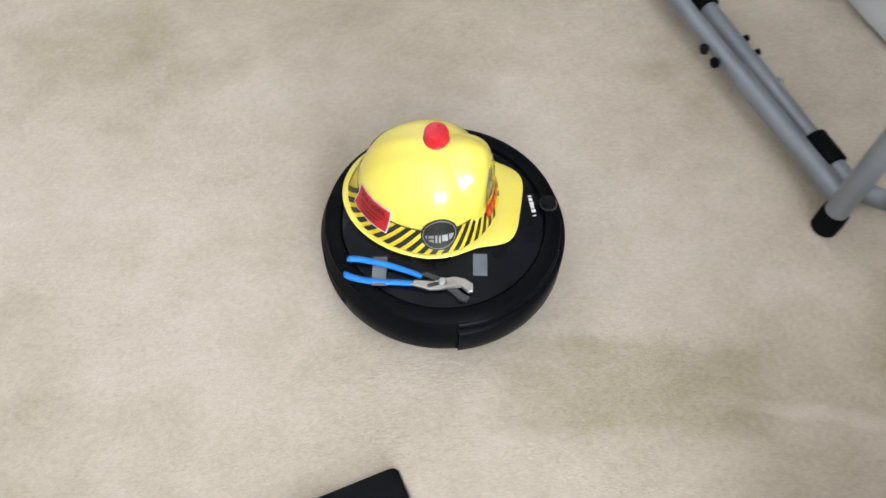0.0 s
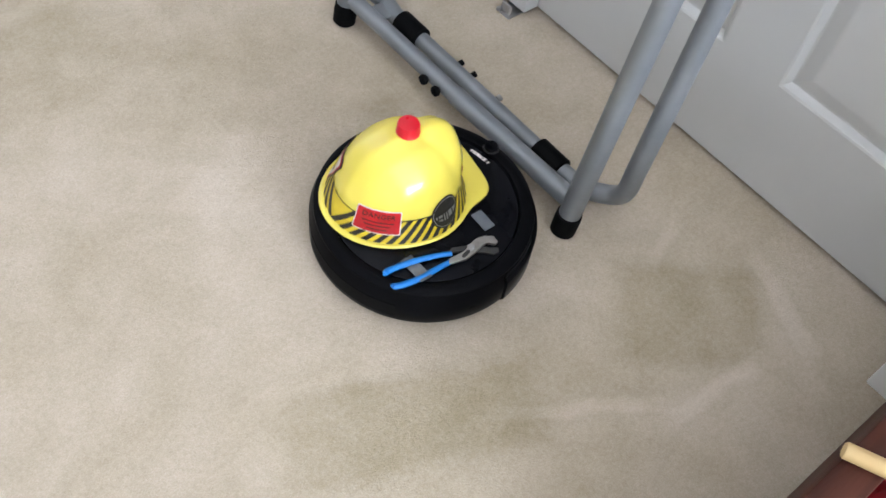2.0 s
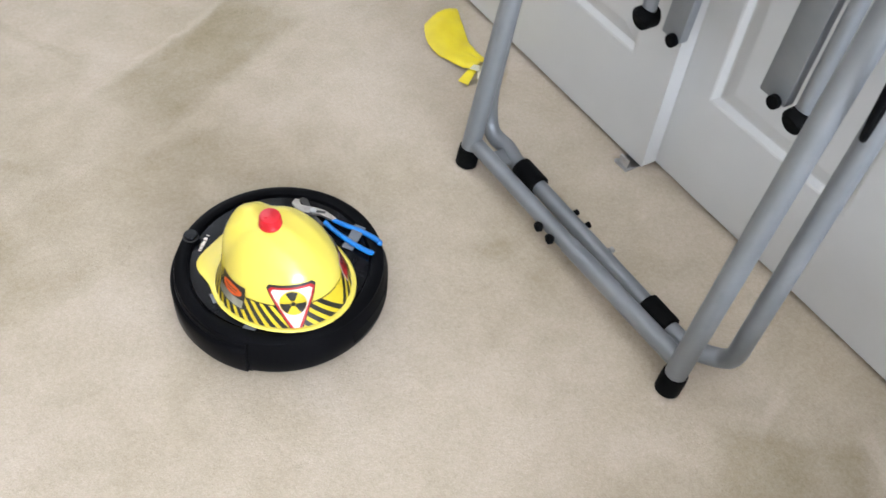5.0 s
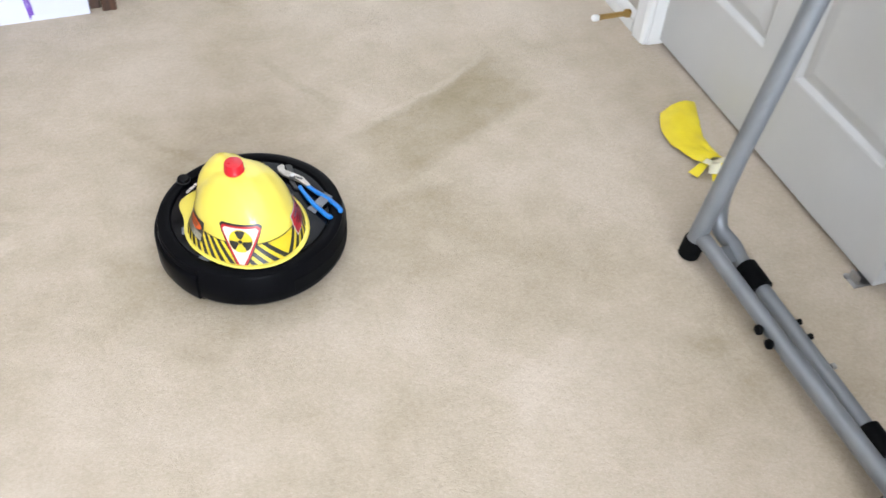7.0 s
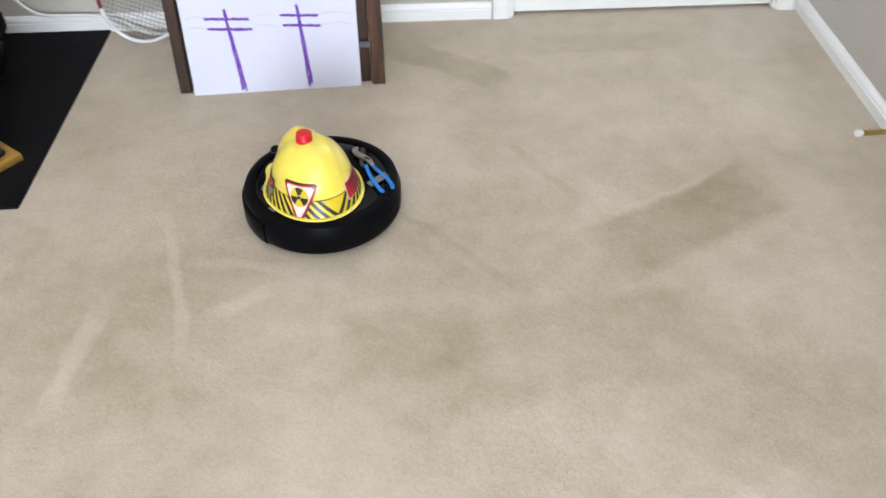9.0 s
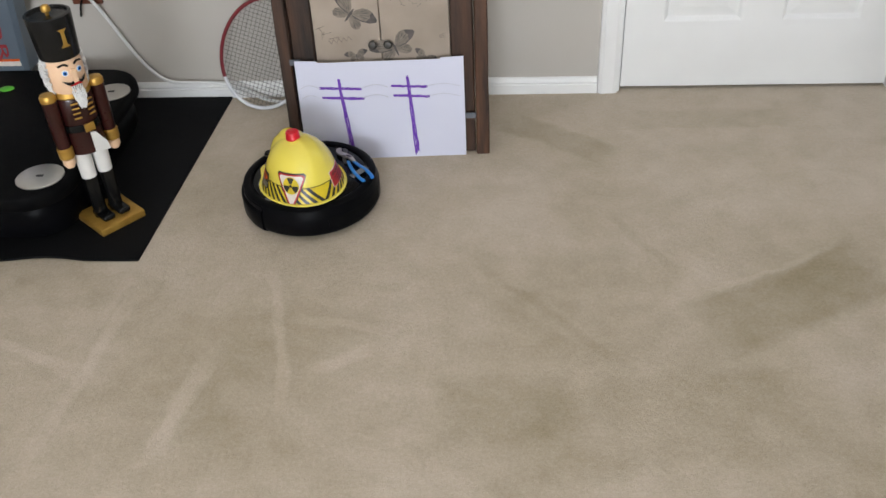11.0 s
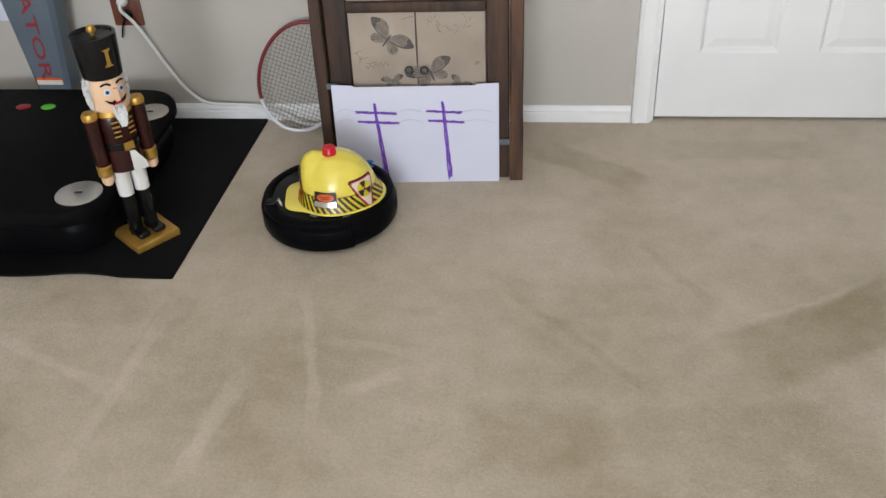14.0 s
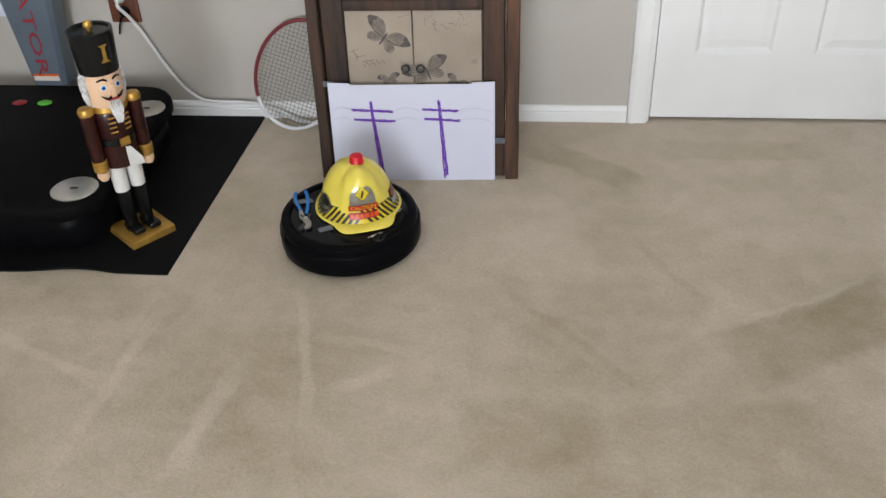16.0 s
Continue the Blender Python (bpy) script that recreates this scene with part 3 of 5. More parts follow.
def build_doors():
    rows = ((0.20, 0.82), (0.96, 1.56), (1.68, 1.91))
    p = [(x0, z0, x1, z1) for z0, z1 in rows for x0, x1 in ((0.107, 0.325), (0.434, 0.652))]
    d = panel_door("door_1", pose(0.001, 0.012, 0.009), 0.760, DOOR_H, p, "closed white six-panel door in the back wall", M["white"])
    bm = bmesh.new()
    add_lathe(bm, [(0.0, 0.0), (0.032, 0.0), (0.032, 0.006), (0.011, 0.010), (0.011, 0.035), (0.026, 0.045), (0.027, 0.06), (0.018, 0.068), (0.0, 0.07)], 24, pose(0.70, 0, 0.95, 90))
    part("door_handle", bm, M["brass"], d, "brass knob")
    # sliding closet doors: local x runs towards the south
    p = [(x0, z0, x1, z1) for z0, z1 in rows for x0, x1 in ((0.11, 0.36), (0.47, 0.755))]
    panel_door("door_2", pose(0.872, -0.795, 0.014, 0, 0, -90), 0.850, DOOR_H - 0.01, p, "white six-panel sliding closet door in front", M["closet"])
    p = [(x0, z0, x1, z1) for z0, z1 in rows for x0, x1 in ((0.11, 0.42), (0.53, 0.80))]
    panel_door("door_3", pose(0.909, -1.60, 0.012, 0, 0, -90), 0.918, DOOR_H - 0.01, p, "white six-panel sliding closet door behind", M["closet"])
    # floor guide where the two doors meet
    g = thing("door_guide", pose(0.868, -1.615, 0), "small metal floor guide under the sliding doors", "door guide")
    bm = bmesh.new()
    add_box(bm, (-0.022, -0.018, 0.0), (0.045, 0.018, 0.003), 0.001)
    part("base_plate", bm, M["chrome"], g)
    bm = bmesh.new()
    add_box(bm, (-0.016, -0.012, 0.003), (-0.010, 0.012, 0.022), 0.002)
    part("fin", bm, M["chrome"], g)
    bm = bmesh.new()
    add_lathe(bm, [(0.0, 0.003), (0.006, 0.003), (0.006, 0.006), (0.0, 0.007)], 12, pose(-0.019, 0.012, 0))
    part("screw", bm, M["chrome"], g)
    # spring door stop on the baseboard
    s = thing("door_stop", pose(0.829, -0.700, 0.036), "brass spring door stop on the baseboard", "door stop")
    a, c = Vector((0.0, 0.0, 0.0)), Vector((-0.105, -0.035, 0.022))
    bm = bmesh.new()
    ax = (c - a).normalized()
    sd = ax.cross(Vector((0, 0, 1))).normalized()
    up = sd.cross(ax)
    add_tube(bm, [a + (c - a) * (k / 160) + (sd * math.cos(k * 0.75) + up * math.sin(k * 0.75)) * 0.0055 for k in range(161)], 0.0014, 6)
    part("spring", bm, M["brass"], s)
    bm = bmesh.new()
    add_tube(bm, [a - ax * 0.0, a + ax * 0.008], 0.011, 16)
    part("mount", bm, M["brass"], s)
    bm = bmesh.new()
    add_tube(bm, [c, c + ax * 0.006, c + ax * 0.014, c + ax * 0.017], [0.007, 0.0085, 0.0085, 0.006], 16)
    part("tip", bm, M["cord"], s, "white rubber tip")


build_room()
build_trim()
build_doors()


# ---- the robot vacuum cleaner ----
def ring_profile(bm, prof, a0, a1, n):
    """A solid ring segment: a closed profile of (radius, height) swept from a0 to a1 degrees."""
    rings = []
    for k in range(n + 1):
        a = radians(a0 + (a1 - a0) * k / n)
        rings.append([Vector((r * math.cos(a), r * math.sin(a), z)) for r, z in prof])
    quad_faces(bm, rings, True, True, True)


def build_robot():
    root = thing("robot_vacuum", pose(0, 0, 0), "round black robot vacuum cleaner carrying a toy helmet on the carpet", "robot vacuum")
    bm = bmesh.new()
    add_lathe(bm, [(0.0, 0.002), (0.150, 0.002), (0.157, 0.008), (0.161, 0.018), (0.161, 0.072), (0.150, 0.079), (0.0, 0.079)], 72)
    part("chassis", bm, M["rubber"], root)
    prof = [(0.1615, 0.008), (0.1685, 0.011), (0.1722, 0.020), (0.1722, 0.060), (0.170, 0.064), (0.166, 0.066), (0.1655, 0.076), (0.162, 0.080), (0.1615, 0.080)]
    bm = bmesh.new()
    ring_profile(bm, prof, -91.9, 91.9, 64)
    part("bumper", bm, M["black"], root, "black front bumper")
    bm = bmesh.new()
    prof = [(0.1615, 0.010), (0.165, 0.013), (0.170, 0.022), (0.170, 0.060), (0.166, 0.066), (0.165, 0.076), (0.162, 0.080), (0.1615, 0.080)]
    ring_profile(bm, prof, 93.4, 266.6, 60)
    part("rear_shell", bm, M["black"], root)
    bm = bmesh.new()
    add_lathe(bm, [(0.1405, 0.079), (0.1425, 0.0845), (0.148, 0.0865), (0.158, 0.0855), (0.1635, 0.0815), (0.1640, 0.079)], 80)
    part("rim", bm, M["black"], root, "satin raised rim round the lid")
    bm = bmesh.new()
    add_lathe(bm, [(0.0, 0.0835), (0.09, 0.0835), (0.136, 0.0825), (0.1395, 0.0815), (0.1400, 0.079)], 72)
    part("lid", bm, M["gloss"], root, "glossy black top plate")
    bm = bmesh.new()
    add_lathe(bm, [(0.011, 0.0), (0.0115, 0.008), (0.010, 0.0105), (0.0, 0.011)], 24, pose(0.149, 0, 0.084))
    part("sensor", bm, M["gloss"], root, "round infrared sensor puck")
    bm = bmesh.new()
    ring_profile(bm, [(0.0113, 0.0), (0.0125, 0.0), (0.0125, 0.003), (0.0113, 0.003)], 0, 359.9, 24)
    part("sensor_ring", bm, M["darksteel"], root, m=pose(0.149, 0, 0.087))
    # dust bin outline and the seam on the rear shell
    bm = bmesh.new()
    ring_profile(bm, [(0.1655, 0.030), (0.1708, 0.030), (0.1708, 0.058), (0.1655, 0.058)], 150, 210, 24)
    part("bin_latch", bm, M["rubber"], root, "dust bin front")
    for a in (92.5, -92.5):
        bm = bmesh.new()
        add_box(bm, (0.158, -0.003, 0.008), (0.1635, 0.003, 0.078))
        part("bumper_gap", bm, M["rubber"], root, m=pose(0, 0, 0, 0, 0, a))
    # small marks of a maker's sign, and the side port
    bm = bmesh.new()
    for k, wd in enumerate((0.002, 0.005, 0.006, 0.005, 0.005, 0.003)):
        add_box(bm, (0.124, -0.015 + k * 0.0065, 0.0832), (0.130 if k in (1, 3) else 0.129, -0.015 + k * 0.0065 + wd, 0.0836))
    part("printed_mark", bm, M["swhite"], root, "small pale printed bars on the lid")
    bm = bmesh.new()
    add_box(bm, (0.1655, -0.006, 0.038), (0.1706, 0.006, 0.048), 0.002)
    part("side_port", bm, M["rubber"], root, m=pose(0, 0, 0, 0, 0, -112))
    # clear tape strips that hold the helmet and the pliers
    for x, y, a, ln in ((0.037, -0.082, 80, 0.034), (-0.006, 0.128, 75, 0.034), (0.06, 0.095, 40, 0.03)):
        bm = bmesh.new()
        add_box(bm, (-ln / 2, -0.0095, 0.0), (ln / 2, 0.0095, 0.0006))
        part("tape", bm, M["tape"], root, "strip of clear adhesive tape", m=pose(x, y, 0.0838, 0, 0, a))
    return root


HAT_X, HAT_Y, HAT_TURN, HAT_Z = -0.009, 0.032, -18.0, 0.0842


def dome_point(th, z, off=0.0):
    """A point of the helmet's dome at angle th (radians) and height z over its brim."""
    h = 0.122
    s = min(1.0, max(0.0, z / h))
    front = math.exp(-(th / 0.60) ** 4)
    p = 2.35 + 4.2 * front
    rho = max(0.0, 1 - s ** p) ** (1 / (2.15 + 0.5 * front))
    c, n = math.cos(th), math.sin(th)
    a = 0.107 if c < 0 else 0.081
    r = 1 / math.sqrt((c / a) ** 2 + (n / 0.0875) ** 2)
    flare = 0.0135 * max(0.0, 1 - z / 0.040) ** 1.4
    return Vector(((r * rho + flare + off) * c, (r * rho + flare + off) * n, z))


def wrap(bm, th0, z0, off):
    """Lays a flat bmesh of (u, v) on the dome round angle th0 and height z0."""
    r = dome_point(radians(th0), z0).to_2d().length
    for v in bm.verts:
        v.co = dome_point(radians(th0) + v.co.x / r, z0 + v.co.y, off + v.co.z)
    return bm


def flat_poly(bm, poly, n=7):
    """A polygon cut into small faces, so that it can be wrapped."""
    vs = [bm.verts.new((x, y, 0)) for x, y in poly]
    f = bm.faces.new(vs)
    bmesh.ops.triangulate(bm, faces=[f])
    bmesh.ops.subdivide_edges(bm, edges=list(bm.edges), cuts=n, use_grid_fill=True)
    return bm


def round_rect(w, h, r, n=5):
    out = []
    for cx, cy, a0 in ((w / 2 - r, h / 2 - r, 0), (-w / 2 + r, h / 2 - r, 90), (-w / 2 + r, -h / 2 + r, 180), (w / 2 - r, -h / 2 + r, 270)):
        for k in range(n + 1):
            a = radians(a0 + 90 * k / n)
            out.append((cx + r * math.cos(a), cy + r * math.sin(a)))
    return out


def ellipse(a, b, n=28, a0=0, a1=360):
    return [(a * math.cos(radians(a0 + (a1 - a0) * k / n)), b * math.sin(radians(a0 + (a1 - a0) * k / n))) for k in range(n if a1 - a0 == 360 else n + 1)]


def build_helmet():
    root = thing("hard_hat", pose(0, 0, 0), "yellow plastic toy hard hat with warning stickers and a red beacon", "hard hat")
    N = 96
    bm = bmesh.new()
    rings = []
    for k in range(26):
        s = math.sin(math.pi / 2 * k / 26)
        ring = []
        for i in range(N):
            th = 2 * math.pi * i / N - math.pi
            p = dome_point(th, 0.122 * s)
            # three soft ridges from front to back
            lift = 0.0022 * s * (math.exp(-((p.y) / 0.009) ** 2) + 0.7 * math.exp(-((abs(p.y) - 0.032) / 0.007) ** 2))
            # a raised crest over the front badge
            lift += 0.008 * s ** 3 * math.exp(-(p.y / 0.018) ** 4) * min(1.0, max(0.0, (p.x - 0.022) / 0.022))
            ring.append(p + Vector((0, 0, lift)))
        rings.append(ring)
    rings.append([Vector((-0.004 + 0.001 * math.cos(2 * math.pi * i / N), 0.001 * math.sin(2 * math.pi * i / N), 0.1245)) for i in range(N)])
    quad_faces(bm, rings, True, False, True)
    part("shell", bm, M["yellow"], root, sharp=60)

    def outline(th):
        c, n = math.cos(th), math.sin(th)
        a = 0.127 if c < 0 else 0.100
        r = 1 / math.sqrt((c / a) ** 2 + (n / 0.105) ** 2)
        if c > 0:
            v = ((c / 0.124) ** 5 + (abs(n) / 0.072) ** 5) ** (-1 / 5)
            r = (r ** 14 + v ** 14) ** (1 / 14)
        return r

    bm = bmesh.new()
    rings = [[], [], [], [], []]
    for i in range(N):
        th = 2 * math.pi * i / N - math.pi
        ir, r = dome_point(th, 0.0).to_2d().length, outline(th)
        f = max(0.0, math.cos(th)) ** 2
        zo = 0.003 - 0.001 * f
        for k, (rad, z) in enumerate(((ir - 0.003, 0.006), (min(ir + 0.001, r - 0.004), 0.0055), (r - 0.003, zo + 0.003), (r, zo + 0.0005), (r - 0.004, zo - 0.0025))):
            rings[k].append(Vector((rad * math.cos(th), rad * math.sin(th), z)))
    quad_faces(bm, rings, True, False, False)
    part("brim", bm, M["yellow"], root, "yellow brim with a front peak", sharp=60)
    # hazard band: a yellow strip with slanted black bars
    bm = bmesh.new()
    quad_faces(bm, [[dome_point(2 * math.pi * i / N, z, 0.0006) for i in range(N)] for z in (0.004, 0.010, 0.016, 0.022, 0.028, 0.034, 0.040)], True, False, False)
    part("hazard_band", bm, M["syellow"], root, "yellow and black striped band")
    bm = bmesh.new()
    for k in range(38):
        t0 = 2 * math.pi * k / 38
        sl = -0.30 if t0 < math.radians(178) else 0.30
        if abs(t0 - math.radians(180)) < 0.04:
            continue
        rows = []
        for j in range(9):
            z = 0.0045 + 0.035 * j / 8
            rows.append([dome_point(t0 + sl * (j / 8 - 0.5) + d, z, 0.0013) for d in (0, 0.03, 0.06, 0.09)])
        quad_faces(bm, rows, False, False, False)
    quad_faces(bm, [[dome_point(2 * math.pi * i / N, z, 0.0014) for i in range(N)] for z in (0.0395, 0.0412)], True, False, False)
    part("hazard_stripes", bm, M["stripe"], root)

    def sticker(name, shapes, th0, z0, label, size=1.0):
        """One sticker of stacked flat shapes (polygon or bmesh, material), each laid just above the last."""
        mats, whole = [], bmesh.new()
        for k, (poly, mt) in enumerate(shapes):
            t = poly if isinstance(poly, bmesh.types.BMesh) else flat_poly(bmesh.new(), poly, 5)
            bmesh.ops.scale(t, vec=(size, size, 1), verts=list(t.verts))
            wrap(t, th0, z0, 0.0014 + 0.0004 * k)
            if mt not in mats:
                mats.append(mt)
            merge(whole, t, None, mats.index(mt))
        return part(name, whole, mats, root, label, smooth=True)

    def shift(poly, x, y, s=1.0):
        return [(px * s + x, py * s + y) for px, py in poly]

    tri = [(-0.029, 0.024), (-0.0255, 0.0275), (0.0255, 0.0275), (0.029, 0.024), (0.003, -0.028), (-0.003, -0.028)]
    tri2 = shift(tri, 0, 0.0014, 0.87)
    shapes = [(shift(tri, 0, 0, 1.09), M["stripe"]), (tri, M["sred"]), (tri2, M["swhite"]), (shift(ellipse(0.0155, 0.0155), 0, 0.0085), M["syellow"])]
    for a in (90, 210, 330):
        blade = [(0.004 * math.cos(radians(a - 30)), 0.004 * math.sin(radians(a - 30)))] + ellipse(0.0145, 0.0145, 8, a - 30, a + 30) + [(0.004 * math.cos(radians(a + 30)), 0.004 * math.sin(radians(a + 30)))]
        shapes.append((shift(blade, 0, 0.0085), M["stripe"]))
    shapes.append((shift(ellipse(0.0028, 0.0028, 16), 0, 0.0085), M["stripe"]))
    sticker("warning_sign", shapes, 142, 0.036, "white triangle sign with a yellow and black trefoil", 1.28)
    danger = text_mesh("DANGER", 0.0105, 0.0002)
    bmesh.ops.translate(danger, verts=list(danger.verts), vec=(0, 0.0078, 0))
    shapes = [(round_rect(0.058, 0.034, 0.002), M["swhite"]), (round_rect(0.055, 0.031, 0.0015), M["sred"]), (danger, M["stripe"])]
    for k in range(3):
        shapes.append((shift(round_rect(0.040 - 0.008 * k, 0.0014, 0.0006, 2), 0, -0.001 - 0.0045 * k), M["stripe"]))
    sticker("danger_sign", shapes, -140, 0.038, "red danger sticker with black lettering", 1.12)
    hill = text_mesh("HILL", 0.0155, 0.0002)
    bmesh.ops.translate(hill, verts=list(hill.verts), vec=(0, -0.006, 0))
    shapes = [(ellipse(0.0215, 0.0215), M["stripe"]), (ellipse(0.0195, 0.0195), M["silver"]), (ellipse(0.0185, 0.0185), M["stripe"]),
              (shift(ellipse(0.0165, 0.010, 20, 180, 360), 0, -0.001), M["silver"]), (hill, M["stripe"])]
    sticker("round_sign", shapes, -75, 0.036, "round black and silver sticker with lettering", 1.15)
    shapes = [(round_rect(0.052, 0.034, 0.001), M["stripe"]), (shift(round_rect(0.048, 0.011, 0.001), 0, -0.010), M["silver"]),
              (shift(ellipse(0.020, 0.0085), 0.001, 0.005), M["sorange"])]
    for k in range(2):
        shapes.append((shift(round_rect(0.026 - 0.006 * k, 0.0016, 0.0006, 2), 0.001, 0.0068 - 0.004 * k), M["stripe"]))
    sticker("oval_sign", shapes, 76, 0.037, "black sticker with an orange oval", 1.1)
    # front badge: a silver arch, a yellow diamond and the caution strip
    arch = [(-0.027, -0.012), (0.027, -0.012)] + ellipse(0.027, 0.026, 16, 0, 180)[0:0] + [(0.027 * math.cos(radians(a)), 0.004 + 0.030 * math.sin(radians(a))) for a in range(0, 181, 15)]
    caution = text_mesh("CAUTION", 0.0115, 0.0002)
    bmesh.ops.translate(caution, verts=list(caution.verts), vec=(0, -0.0155, 0))
    shapes = [(arch, M["silver"]), ([(0, 0.034), (-0.0165, 0.0165), (0, -0.001), (0.0165, 0.0165)], M["stripe"]),
              ([(0, 0.0325), (-0.015, 0.0165), (0, 0.0005), (0.015, 0.0165)], M["syellow"]),
              ([(-0.004, 0.008), (0.0, 0.008), (0.004, 0.022), (0.0, 0.024)], M["stripe"]), (shift(round_rect(0.060, 0.012, 0.001), 0, -0.0155), M["sred"]), (caution, M["syellow"])]
    sticker("front_badge", shapes, 0, 0.061, "silver badge with a yellow diamond and a caution strip", 1.14)
    shapes = [(round_rect(0.058, 0.0135, 0.001), M["sred"])]
    for k, wd in enumerate((0.006, 0.008, 0.007, 0.008, 0.005, 0.008)):
        shapes.append((shift(round_rect(wd, 0.008, 0.001, 2), -0.0235 + 0.0095 * k, 0), M["sorange"]))
    sticker("front_strip", shapes, 0, 0.0235, "red strip with illegible lettering", 1.2)
    bm = bmesh.new()
    add_lathe(bm, [(0.0172, 0.0), (0.0172, 0.004), (0.0164, 0.005), (0.0160, 0.0155), (0.0148, 0.0185), (0.012, 0.0195), (0.0, 0.020)], 32, pose(0.002, 0.005, 0.1205))
    part("beacon", bm, M["beacon"], root, "red translucent beacon cap")
    return root


def build_pliers():
    """Groove-joint pliers; local x runs from the grips to the jaws."""
    root = thing("pliers", pose(0, 0, 0), "blue-handled groove-joint pliers taped to the robot's lid", "pliers")
    for s, pts in ((1, [(0.000, 0.008), (0.012, 0.0125), (0.050, 0.0135), (0.085, 0.010), (0.104, 0.006)]), (-1, [(0.002, -0.012), (0.014, -0.0165), (0.045, -0.0155), (0.072, -0.010), (0.096, -0.006)])):
        bm = bmesh.new()
        line = curve_points([(x, y, 0.0055) for x, y in pts], 6)
        n = len(line)
        add_tube(bm, line, [0.0026 if k < 2 else 0.0049 - 0.0010 * (k / n) for k in range(n)], 12, flat=0.8)
        part("grip", bm, M["blue"], root, "blue plastic-dipped grip")
    bm = bmesh.new()
    poly = [(0.092, -0.010), (0.118, -0.012), (0.135, -0.006), (0.150, 0.001), (0.158, 0.004), (0.168, -0.004), (0.174, -0.001), (0.172, 0.010), (0.160, 0.015), (0.146, 0.015), (0.134, 0.009), (0.120, 0.000), (0.096, -0.002)]
    add_prism(bm, poly, 0.0045, 0.0095)
    bmesh.ops.bevel(bm, geom=list(bm.edges), offset=0.0007, segments=1, affect="EDGES")
    part("upper_jaw", bm, M["steel"], root, "bare steel jaw and shank", sharp=25)
    bm = bmesh.new()
    poly = [(0.100, 0.010), (0.120, 0.006), (0.135, 0.000), (0.148, -0.008), (0.160, -0.016), (0.169, -0.015), (0.172, -0.008), (0.160, -0.004), (0.150, 0.003), (0.128, 0.012), (0.108, 0.016)]
    add_prism(bm, poly, 0.0005, 0.0045)
    part("lower_jaw", bm, M["darksteel"], root, "dark steel lower jaw", sharp=25)
    bm = bmesh.new()
    add_lathe(bm, [(0.0058, 0.0), (0.0058, 0.0035), (0.0045, 0.0045), (0.0, 0.0045)], 6, pose(0.132, 0.003, 0.0085))
    part("bolt", bm, M["chrome"], root)
    bm = bmesh.new()
    add_prism(bm, shape_slot(0.016, 0.0055), 0.0094, 0.0099, pose(0.121, -0.004, 0, 0, 0, 28))
    part("slot", bm, M["darksteel"], root)
    bm = bmesh.new()
    add_box(bm, (-0.0095, -0.022, 0), (0.0095, 0.026, 0.0008))
    for v in bm.verts:
        v.co.z += 0.0105 - 0.010 * max(0.0, (abs(v.co.y) - 0.0205) / 0.0055) if abs(v.co.y) > 0.0205 else 0.0105
    part("tape", bm, M["tape"], root, "strip of clear adhesive tape", m=pose(0.047, 0, 0.0, 0, 0, 12))
    return root


def shape_slot(ln, wd):
    return round_rect(ln, wd, wd / 2 - 1e-4)


robot = build_robot()
helmet = build_helmet()
pliers = build_pliers()


